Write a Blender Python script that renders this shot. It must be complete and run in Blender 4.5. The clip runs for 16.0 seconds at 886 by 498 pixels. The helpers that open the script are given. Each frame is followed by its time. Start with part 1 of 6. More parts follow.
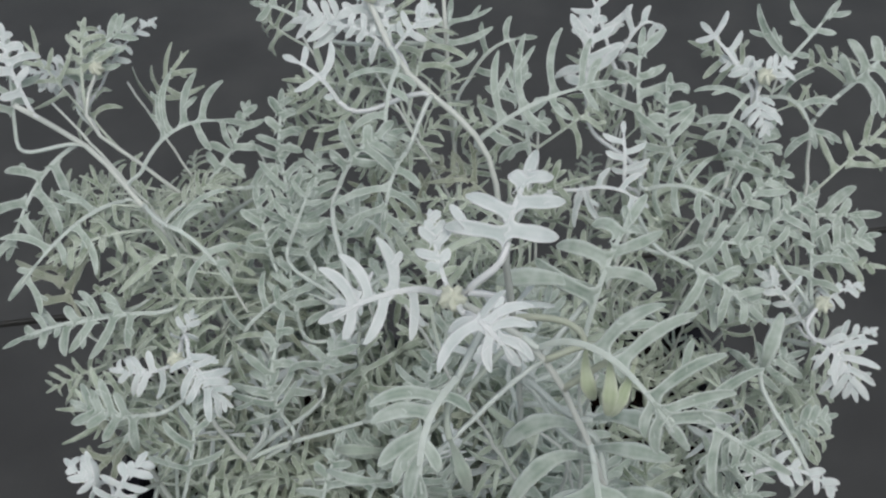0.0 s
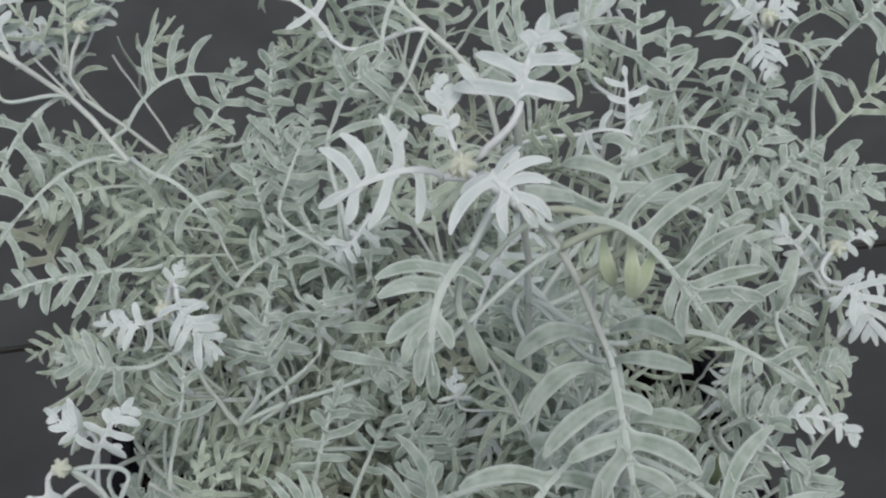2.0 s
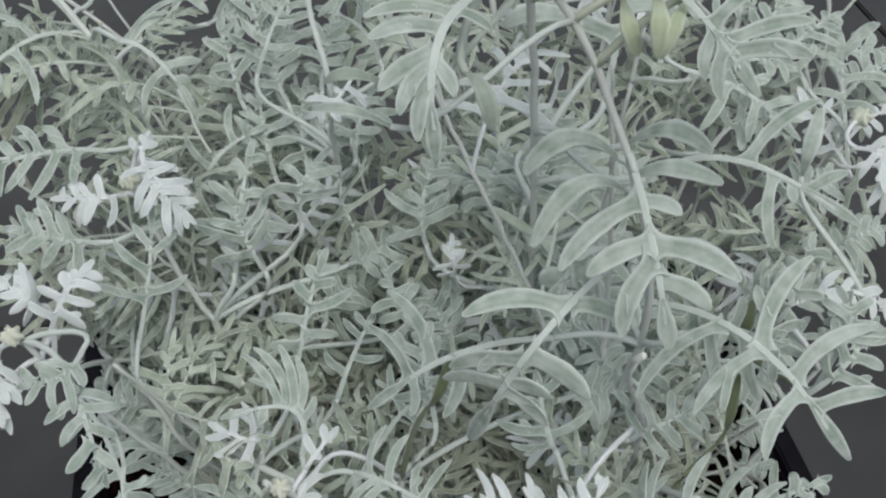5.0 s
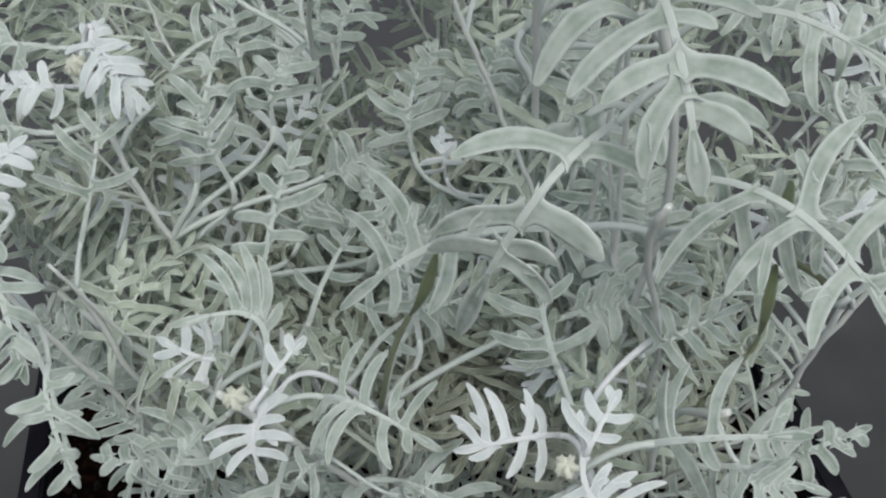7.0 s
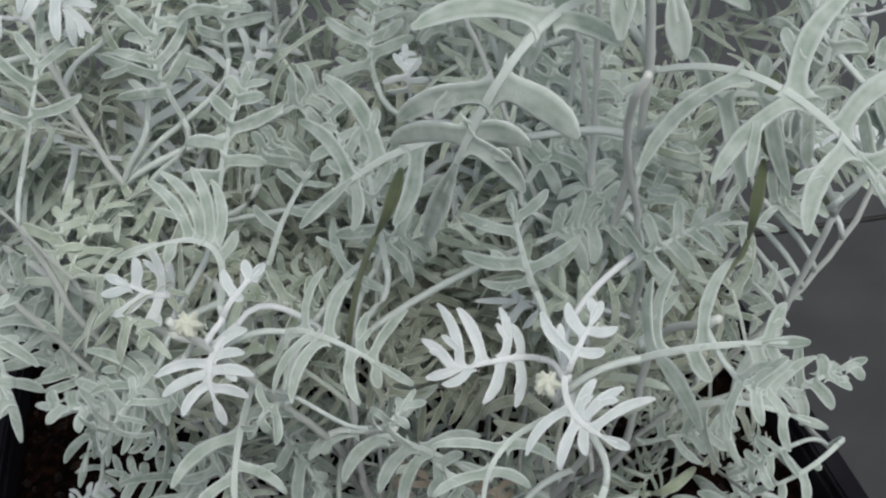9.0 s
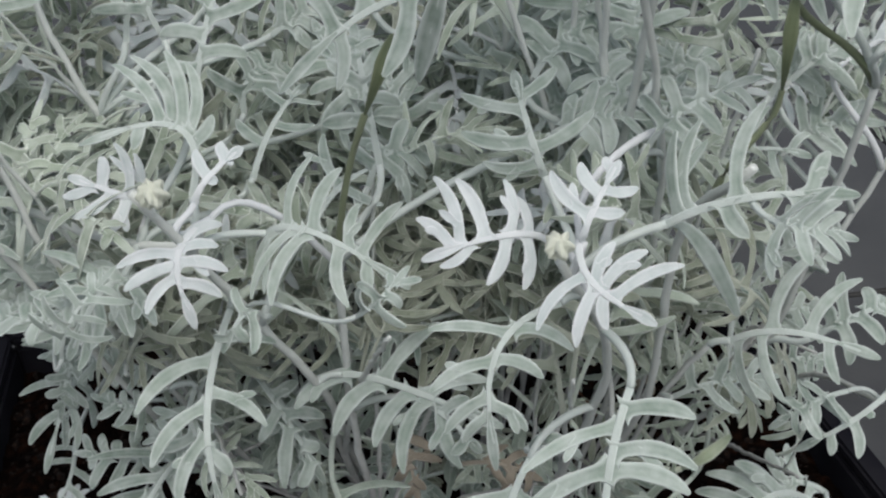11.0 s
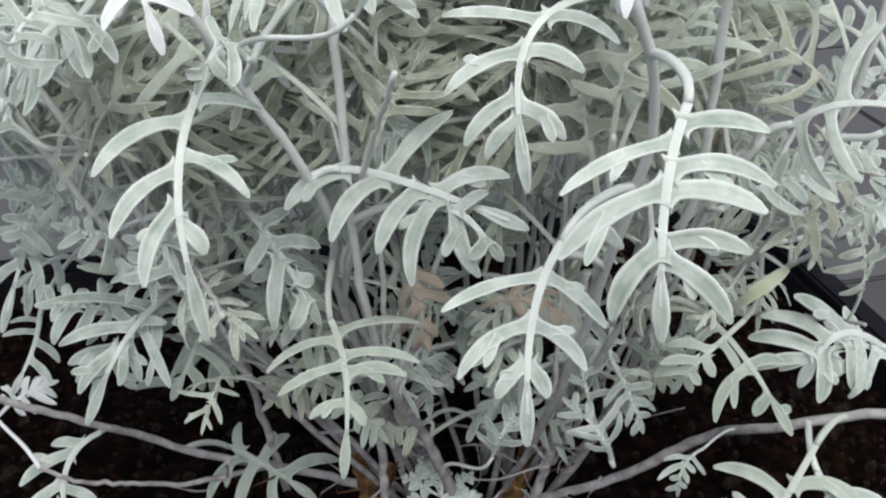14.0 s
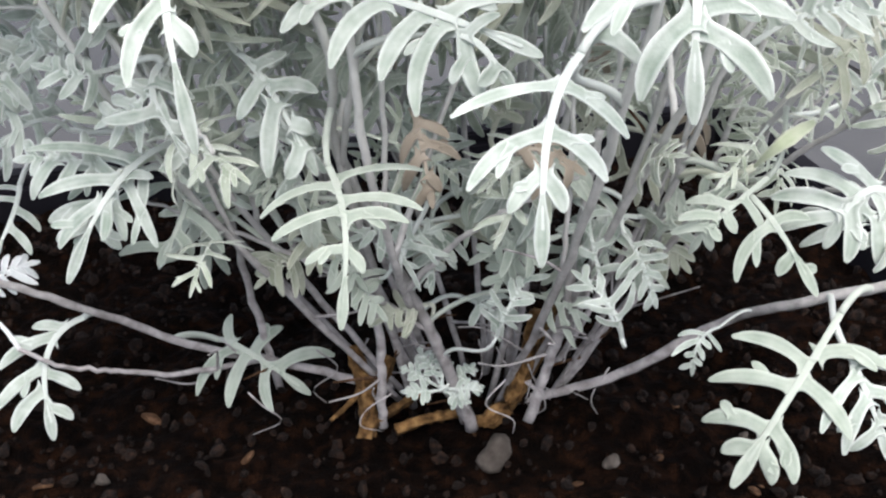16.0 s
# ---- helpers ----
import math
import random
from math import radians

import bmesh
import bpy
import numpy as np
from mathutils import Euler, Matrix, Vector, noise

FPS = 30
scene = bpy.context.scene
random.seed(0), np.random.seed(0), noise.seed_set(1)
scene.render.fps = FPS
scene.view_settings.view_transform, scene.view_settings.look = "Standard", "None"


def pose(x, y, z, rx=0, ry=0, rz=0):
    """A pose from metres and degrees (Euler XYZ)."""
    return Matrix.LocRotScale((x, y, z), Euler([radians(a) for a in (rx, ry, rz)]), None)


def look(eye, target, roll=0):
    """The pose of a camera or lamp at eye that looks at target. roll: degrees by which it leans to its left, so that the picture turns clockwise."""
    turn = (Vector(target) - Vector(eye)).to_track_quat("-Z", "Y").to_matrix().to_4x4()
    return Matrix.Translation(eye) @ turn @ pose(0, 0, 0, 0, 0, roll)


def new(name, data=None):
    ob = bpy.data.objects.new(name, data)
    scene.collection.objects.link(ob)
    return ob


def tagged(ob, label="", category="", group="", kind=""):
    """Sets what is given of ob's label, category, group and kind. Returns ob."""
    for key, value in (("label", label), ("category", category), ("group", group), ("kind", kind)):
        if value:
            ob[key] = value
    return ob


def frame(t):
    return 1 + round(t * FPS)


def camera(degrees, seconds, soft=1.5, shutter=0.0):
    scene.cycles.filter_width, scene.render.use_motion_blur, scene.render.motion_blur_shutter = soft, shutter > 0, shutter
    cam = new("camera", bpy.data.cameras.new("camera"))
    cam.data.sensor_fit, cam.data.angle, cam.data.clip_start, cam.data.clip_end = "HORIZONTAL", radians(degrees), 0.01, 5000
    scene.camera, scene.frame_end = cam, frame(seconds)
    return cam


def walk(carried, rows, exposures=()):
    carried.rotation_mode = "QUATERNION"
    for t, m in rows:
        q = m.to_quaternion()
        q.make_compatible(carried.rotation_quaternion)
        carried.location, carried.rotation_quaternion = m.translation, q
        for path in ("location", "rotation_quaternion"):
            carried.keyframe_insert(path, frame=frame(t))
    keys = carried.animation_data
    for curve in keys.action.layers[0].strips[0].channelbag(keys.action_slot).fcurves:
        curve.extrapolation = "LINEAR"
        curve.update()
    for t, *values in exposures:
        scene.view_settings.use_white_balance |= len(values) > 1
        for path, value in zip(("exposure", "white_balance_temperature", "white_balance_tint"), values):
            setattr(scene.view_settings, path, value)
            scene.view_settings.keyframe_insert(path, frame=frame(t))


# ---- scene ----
cam = camera(44.68, 16.0, soft=2.3)
PATH = [
    (0.0, look((0.0042, -0.3506, 0.8709), (-0.0245, -0.0192, 0.4976), -1.10)),
    (0.5, look((0.0063, -0.3550, 0.8529), (-0.0243, -0.0138, 0.4887), -1.69)),
    (1.0, look((0.0044, -0.3656, 0.8391), (-0.0247, -0.0138, 0.4849), -1.55)),
    (1.5, look((-0.0003, -0.3759, 0.8259), (-0.0255, -0.0179, 0.4777), -1.12)),
    (2.0, look((-0.0036, -0.3855, 0.8038), (-0.0260, -0.0299, 0.4530), -1.14)),
    (2.5, look((-0.0033, -0.3904, 0.7868), (-0.0254, -0.0344, 0.4364), -1.35)),
    (3.0, look((-0.0061, -0.4001, 0.7750), (-0.0259, -0.0403, 0.4283), -1.43)),
    (3.5, look((-0.0078, -0.4067, 0.7575), (-0.0263, -0.0476, 0.4100), -1.46)),
    (4.0, look((-0.0081, -0.4103, 0.7435), (-0.0259, -0.0507, 0.3966), -1.74)),
    (4.5, look((-0.0084, -0.4116, 0.7250), (-0.0268, -0.0472, 0.3830), -1.73)),
    (4.7, look((-0.0098, -0.4099, 0.7168), (-0.0269, -0.0439, 0.3767), -1.54)),
    (7.0, look((-0.0078, -0.4069, 0.6072), (-0.0210, -0.0190, 0.2921), -0.06)),
    (7.5, look((-0.0064, -0.4051, 0.5913), (-0.0138, -0.0128, 0.2814), -0.18)),
    (8.0, look((-0.0044, -0.4013, 0.5826), (-0.0102, -0.0065, 0.2758), -0.09)),
    (8.5, look((-0.0044, -0.4058, 0.5689), (-0.0074, -0.0120, 0.2609), -0.73)),
    (8.7, look((-0.0048, -0.4082, 0.5655), (-0.0072, -0.0140, 0.2579), -0.65)),
    (11.0, look((-0.0004, -0.4250, 0.4627), (-0.0094, 0.0078, 0.2125), -1.75)),
    (11.5, look((-0.0044, -0.4250, 0.4469), (-0.0094, 0.0099, 0.2002), -1.29)),
    (12.0, look((-0.0108, -0.4251, 0.4297), (-0.0084, 0.0138, 0.1902), -0.80)),
    (12.5, look((-0.0132, -0.4228, 0.4040), (-0.0108, 0.0196, 0.1711), -1.23)),
    (13.0, look((-0.0073, -0.4207, 0.3863), (-0.0136, 0.0233, 0.1565), -1.83)),
    (13.5, look((-0.0045, -0.4209, 0.3634), (-0.0162, 0.0247, 0.1369), -2.21)),
    (14.0, look((-0.0074, -0.4195, 0.3514), (-0.0171, 0.0266, 0.1258), -2.24)),
    (14.5, look((-0.0086, -0.4195, 0.3380), (-0.0175, 0.0276, 0.1143), -1.70)),
    (15.0, look((-0.0111, -0.4207, 0.3235), (-0.0179, 0.0255, 0.0981), -1.89)),
    (15.5, look((-0.0066, -0.4207, 0.3122), (-0.0196, 0.0246, 0.0852), -2.26)),
    (16.0, look((-0.0131, -0.4205, 0.2973), (-0.0198, 0.0233, 0.0669), -1.52)),
]
EXPOSURES = [(0.0, 0.09, 6500, 9), (2.5, 0.04, 6500, 9), (4.7, 0.19, 6500, 9), (8.7, 0.30, 6500, 10), (11.0, 0.35, 6480, 11), (12.5, 0.66, 6500, 12), (14.5, 1.22, 6560, 14), (16.0, 1.66, 6600, 16)]
SKY, SUN = 0.10, 0.9
GROUND, SEAM = -0.300, 0.639
walk(cam, PATH, EXPOSURES)

# ---- light ----
world = bpy.data.worlds.new("sky")
scene.world = world
world.use_nodes = True
wn = world.node_tree.nodes
sky = wn.new("ShaderNodeTexSky")
sky.sky_type = "NISHITA"
sky.sun_disc = False
sky.sun_elevation = radians(62)
sky.sun_rotation = radians(165)
sky.air_density, sky.dust_density, sky.ozone_density = 1.0, 4.0, 1.0
wn["Background"].inputs["Strength"].default_value = SKY
veil = wn.new("ShaderNodeHueSaturation")
veil.inputs["Saturation"].default_value = 0.5
world.node_tree.links.new(sky.outputs["Color"], veil.inputs["Color"])
world.node_tree.links.new(veil.outputs["Color"], wn["Background"].inputs["Color"])
sun_data = bpy.data.lights.new("sun", "SUN")
sun_data.energy, sun_data.angle, sun_data.color = SUN, radians(55), (1.0, 0.97, 0.92)
sun = new("sun", sun_data)
sun.matrix_world = look((0.25, -0.95, 2.0), (0, 0, 0))


# ---- materials ----
def shader(name, rough=0.8):
    m = bpy.data.materials.new(name)
    m.use_nodes = True
    b = m.node_tree.nodes["Principled BSDF"]
    b.inputs["Roughness"].default_value = rough
    return m, m.node_tree, b


def node(tree, kind, **inputs):
    n = tree.nodes.new(kind)
    for key, value in inputs.items():
        n.inputs[key.replace("_", " ")].default_value = value
    return n


def ramp(tree, source, stops):
    r = tree.nodes.new("ShaderNodeValToRGB")
    while len(r.color_ramp.elements) < len(stops):
        r.color_ramp.elements.new(0.5)
    for e, (at, c) in zip(r.color_ramp.elements, stops):
        e.position, e.color = at, (*c, 1)
    tree.links.new(source, r.inputs[0])
    return r.outputs[0]


def mixed(tree, fac, a, b, kind="MIX"):
    m = tree.nodes.new("ShaderNodeMix")
    m.data_type, m.blend_type = "RGBA", kind
    for socket, value in ((m.inputs[0], fac), (m.inputs[6], a), (m.inputs[7], b)):
        if hasattr(value, "links"):
            tree.links.new(value, socket)
        else:
            socket.default_value = value if isinstance(value, float) else (*value, 1)
    return m.outputs[2]


def bump(tree, b, height, strength, distance):
    n = node(tree, "ShaderNodeBump", Strength=strength, Distance=distance)
    tree.links.new(height, n.inputs["Height"])
    tree.links.new(n.outputs[0], b.inputs["Normal"])


def noise_at(tree, scale, detail=4.0):
    c = tree.nodes.new("ShaderNodeTexCoord")
    n = node(tree, "ShaderNodeTexNoise", Scale=scale, Detail=detail)
    tree.links.new(c.outputs["Object"], n.inputs["Vector"])
    return n.outputs["Fac"]


def leaf_material(name, dark, light, felt, spread=0.5, sheen=0.25):
    """Felted leaf: green blade under pale hairs, which lie thicker on margins and veins."""
    m, tree, b = shader(name, 0.85)
    info = tree.nodes.new("ShaderNodeObjectInfo")
    isl = tree.nodes.new("ShaderNodeNewGeometry")
    add = node(tree, "ShaderNodeMath")
    add.operation = "ADD"
    tree.links.new(info.outputs["Random"], add.inputs[0])
    tree.links.new(isl.outputs["Random Per Island"], add.inputs[1])
    half = tree.nodes.new("ShaderNodeMath")
    half.operation = "MULTIPLY"
    half.inputs[1].default_value = spread
    tree.links.new(add.outputs[0], half.inputs[0])
    blade = mixed(tree, half.outputs[0], dark, light)
    patch = ramp(tree, noise_at(tree, 140.0, 5.0), [(0.35, (0.0, 0.0, 0.0)), (0.75, (0.55, 0.55, 0.55))])
    blade = mixed(tree, patch, blade, felt)
    at = tree.nodes.new("ShaderNodeAttribute")
    at.attribute_name = "felt"
    col = mixed(tree, at.outputs["Fac"], blade, felt)
    tree.links.new(col, b.inputs["Base Color"])
    b.inputs["Sheen Weight"].default_value = sheen
    b.inputs["Sheen Roughness"].default_value = 0.6
    b.inputs["Specular IOR Level"].default_value = 0.15
    bump(tree, b, noise_at(tree, 1500.0, 3.0), 0.35, 0.0006)
    # light that passes through the thin blade
    back = tree.nodes.new("ShaderNodeBsdfTranslucent")
    tree.links.new(col, back.inputs["Color"])
    both = tree.nodes.new("ShaderNodeMixShader")
    both.inputs[0].default_value = 0.2
    tree.links.new(b.outputs[0], both.inputs[1])
    tree.links.new(back.outputs[0], both.inputs[2])
    tree.links.new(both.outputs[0], tree.nodes["Material Output"].inputs["Surface"])
    return m


silver = leaf_material("silver_leaf", (0.18, 0.25, 0.20), (0.385, 0.47, 0.405), (0.75, 0.82, 0.79))
inner = leaf_material("inner_leaf", (0.125, 0.175, 0.105), (0.50, 0.59, 0.475), (0.78, 0.85, 0.78))
young = leaf_material("young_leaf", (0.50, 0.585, 0.57), (0.68, 0.75, 0.745), (0.88, 0.91, 0.925))
yellow = leaf_material("yellowing_leaf", (0.33, 0.41, 0.25), (0.47, 0.55, 0.38), (0.66, 0.71, 0.60))
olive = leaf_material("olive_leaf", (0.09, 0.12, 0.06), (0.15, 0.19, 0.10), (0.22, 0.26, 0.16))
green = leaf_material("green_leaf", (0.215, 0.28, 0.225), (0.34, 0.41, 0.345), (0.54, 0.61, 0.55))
# duller copy of the inner leaf, with canopy shade put into its colour
old = leaf_material("shaded_leaf", (0.15, 0.185, 0.125), (0.38, 0.43, 0.33), (0.62, 0.66, 0.57))
bud_leaf = leaf_material("bud_leaf", (0.62, 0.68, 0.54), (0.72, 0.77, 0.64), (0.82, 0.85, 0.75))
dry = leaf_material("dry_leaf", (0.27, 0.235, 0.175), (0.42, 0.37, 0.29), (0.52, 0.47, 0.39), 0.5, 0.05)


def rough_material(name, colors, scale, rough=0.9, height=0.5, distance=0.002, fine=4.0, gloss=0.2):
    m, tree, b = shader(name, rough)
    n = noise_at(tree, scale, 8.0)
    stops = [(0.3 + 0.4 * i / (len(colors) - 1), c) for i, c in enumerate(colors)]
    col = ramp(tree, n, stops)
    info = tree.nodes.new("ShaderNodeObjectInfo")
    tone = ramp(tree, info.outputs["Random"], [(0.0, (0.8, 0.8, 0.8)), (1.0, (1.15, 1.15, 1.15))])
    tree.links.new(mixed(tree, 1.0, col, tone, "MULTIPLY"), b.inputs["Base Color"])
    b.inputs["Specular IOR Level"].default_value = gloss
    bump(tree, b, noise_at(tree, scale * fine, 6.0), height, distance)
    return m


def young_felt(m):
    """Young wood carries the white felt that old wood has lost."""
    tree = m.node_tree
    b = tree.nodes["Principled BSDF"]
    old = b.inputs["Base Color"].links[0].from_socket
    at = tree.nodes.new("ShaderNodeAttribute")
    at.attribute_name = "felt"
    tree.links.new(mixed(tree, at.outputs["Fac"], old, (0.68, 0.73, 0.69)), b.inputs["Base Color"])


stem_skin = rough_material("felted_stem", [(0.18, 0.172, 0.170), (0.31, 0.303, 0.305), (0.46, 0.452, 0.455)], 160.0, 0.9, 0.4, 0.001)
young_felt(stem_skin)
bark = rough_material("brown_bark", [(0.03, 0.016, 0.006), (0.13, 0.072, 0.026), (0.27, 0.165, 0.07)], 220.0, 0.9, 0.9, 0.002)
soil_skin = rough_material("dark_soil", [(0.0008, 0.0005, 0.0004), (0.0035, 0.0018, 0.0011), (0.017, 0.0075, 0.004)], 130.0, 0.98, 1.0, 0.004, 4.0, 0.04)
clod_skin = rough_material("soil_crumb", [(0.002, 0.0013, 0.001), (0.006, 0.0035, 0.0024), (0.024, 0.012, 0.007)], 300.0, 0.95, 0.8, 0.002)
chip_skin = rough_material("wood_chip", [(0.02, 0.010, 0.005), (0.055, 0.028, 0.013), (0.13, 0.075, 0.042)], 260.0, 0.85, 0.6, 0.001)
stone_skin = rough_material("pebble_stone", [(0.03, 0.026, 0.022), (0.06, 0.053, 0.046), (0.11, 0.10, 0.09)], 120.0, 0.8, 0.5, 0.001)
pot_skin = rough_material("dark_plastic", [(0.004, 0.004, 0.006), (0.007, 0.007, 0.010), (0.012, 0.012, 0.015)], 25.0, 0.85, 0.15, 0.0005, 20.0, 0.08)
slab_skin = rough_material("grey_slab", [(0.0345, 0.0352, 0.0345), (0.043, 0.0442, 0.0432), (0.0535, 0.0545, 0.053)], 9.0, 0.45, 0.25, 0.001, 30.0, 0.5)
joint_skin = rough_material("joint_dirt", [(0.008, 0.008, 0.008), (0.015, 0.014, 0.013), (0.03, 0.028, 0.026)], 60.0, 0.95)


# ---- builders ----
def mesh_of(name, verts, faces, material, felt=None, smooth=True):
    me = bpy.data.meshes.new(name)
    me.from_pydata([tuple(v) for v in verts], [], faces)
    me.materials.append(material)
    if felt is not None:
        me.attributes.new("felt", "FLOAT", "POINT").data.foreach_set("value", np.asarray(felt, dtype=np.float32))
    if smooth:
        me.polygons.foreach_set("use_smooth", [True] * len(me.polygons))
    me.update()
    return me


def part(name, me, parent, label=""):
    ob = new(name, me)
    ob.parent = parent
    return tagged(ob, label)


def from_bm(name, bm, material, smooth=False):
    me = bpy.data.meshes.new(name)
    bm.to_mesh(me)
    bm.free()
    me.materials.append(material)
    if smooth:
        me.polygons.foreach_set("use_smooth", [True] * len(me.polygons))
    return me


def unit(v):
    v = np.asarray(v, float)
    return v / max(np.linalg.norm(v), 1e-9)


def spline(points, count):
    """A smooth line through the points, in even steps."""
    p = [np.asarray(q, float) for q in points]
    p = [2 * p[0] - p[1], *p, 2 * p[-1] - p[-2]]
    line = []
    for i in range(1, len(p) - 2):
        a, b, c, d = p[i - 1:i + 3]
        for u in np.linspace(0, 1, 12, endpoint=False):
            line.append(0.5 * (2 * b + (c - a) * u + (2 * a - 5 * b + 4 * c - d) * u ** 2 + (3 * b - a - 3 * c + d) * u ** 3))
    line.append(p[-2])
    line = np.array(line)
    run = np.r_[0, np.cumsum(np.linalg.norm(np.diff(line, axis=0), axis=1))]
    at = np.linspace(0, run[-1], count)
    return np.stack([np.interp(at, run, line[:, k]) for k in range(3)], 1)


def tube(line, radii, sides=7, knots=0.0, rng=None, ridges=0.0):
    verts, faces = [], []
    rib = [1 + (rng.uniform(-ridges, ridges) if rng else 0) for _ in range(sides)]
    ref = np.array((0.31, 0.17, 0.93))
    n = len(line)
    for i in range(n):
        t = unit(line[min(i + 1, n - 1)] - line[max(i - 1, 0)])
        a = unit(np.cross(t, ref if abs(t @ ref) < 0.95 else (1, 0, 0)))
        b = np.cross(t, a)
        r = radii[i] * (1 + (rng.uniform(-knots, knots) if rng else 0))
        for k in range(sides):
            w = 2 * math.pi * k / sides
            q = r * rib[k] * (1 + (rng.uniform(-ridges, ridges) * 0.4 if rng and ridges else 0))
            verts.append(line[i] + q * (math.cos(w) * a + math.sin(w) * b))
    for i in range(n - 1):
        for k in range(sides):
            q = (k + 1) % sides
            faces.append((i * sides + k, i * sides + q, (i + 1) * sides + q, (i + 1) * sides + k))
    faces.append(tuple(range(sides))[::-1])
    faces.append(tuple((n - 1) * sides + k for k in range(sides)))
    return verts, faces


class Blade:
    """Collects the pieces of one leaf."""

    def __init__(self):
        self.verts, self.faces, self.felt = [], [], []

    def strip(self, line, normals, widths, thick, cup=0.2, fine=True):
        """A cushioned strip along a line: flat or rolled on top, closed below, pointed at the end."""
        across = (-1.0, -0.86, -0.45, 0.0, 0.45, 0.86, 1.0) if fine else (-1.0, -0.6, 0.0, 0.6, 1.0)
        under = (0.55, -0.55)
        m = len(across) + len(under)
        start = len(self.verts)
        n = len(line)
        for i in range(n):
            t = unit(line[min(i + 1, n - 1)] - line[max(i - 1, 0)])
            up = unit(normals[i] - t * (normals[i] @ t))
            side = np.cross(t, up)
            w = widths[i]
            for x in across:
                lift = -cup * w * x * x - (0.08 * w if x == 0 else 0.0) + (0.05 * w if abs(x) > 0.8 and abs(x) < 1 else 0)
                self.verts.append(line[i] + side * w * x + up * lift)
                self.felt.append(1.0 if abs(x) == 1 else 0.5 if abs(x) > 0.8 else 0.1 if x == 0 else 0.0)
            for x in under:
                self.verts.append(line[i] + side * w * x - up * (cup * w * x * x + min(thick, w * 1.2)))
                self.felt.append(0.75)
        for i in range(n - 1):
            for k in range(m):
                q = (k + 1) % m
                self.faces.append((start + i * m + k, start + (i + 1) * m + k, start + (i + 1) * m + q, start + i * m + q))
        end = line[-1] + unit(line[-1] - line[-2]) * widths[-1] * 0.55
        self.verts.append(end - normals[-1] * cup * widths[-1] * 0.5)
        self.felt.append(0.8)
        tip = len(self.verts) - 1
        last = start + (n - 1) * m
        for k in range(m):
            self.faces.append((last + k, tip, last + (k + 1) % m))

    def lobe(self, root, way, up, length, width, bend, rng, fine=True, tooth=True, flare=1.35, last=False):
        n = 12 if fine else 7
        u = np.linspace(0, 1, n) ** (1.25 if fine else 1.0)
        line = np.array([root + way * length * s * (1 - 0.12 * s * s) + bend * length * s * s for s in u])
        shape = np.interp(u, (0, 0.06, 0.13, 0.24, 0.52, 0.78, 0.92, 1.0), (1.4 * flare, 0.45 + 0.5 * flare, 0.64 + 0.15 * flare, 0.84, 1.0, 0.82, 0.55, 0.27))
        if last:
            shape = np.interp(u, (0, 0.15, 0.38, 0.62, 0.86, 1.0), (0.24, 0.40, 0.72, 0.86, 0.6, 0.28))
        twist = rng.uniform(-0.35, 0.35)
        side = np.cross(way, up)
        normals = [unit(up + side * twist * s) for s in u]
        self.strip(line, normals, shape * width * 0.5, 0.0007, rng.uniform(-0.22, 0.25), fine)
        if tooth and length > 0.013 and rng.random() < 0.46:
            k = int(n * rng.uniform(0.35, 0.6))
            s = rng.choice((-1, 1))
            d = unit(way + bend + s * side * 0.9)
            self.lobe(line[k], d, up, length * rng.uniform(0.22, 0.5), width * 0.66, bend * 0.3, rng, fine, False, 0.8)


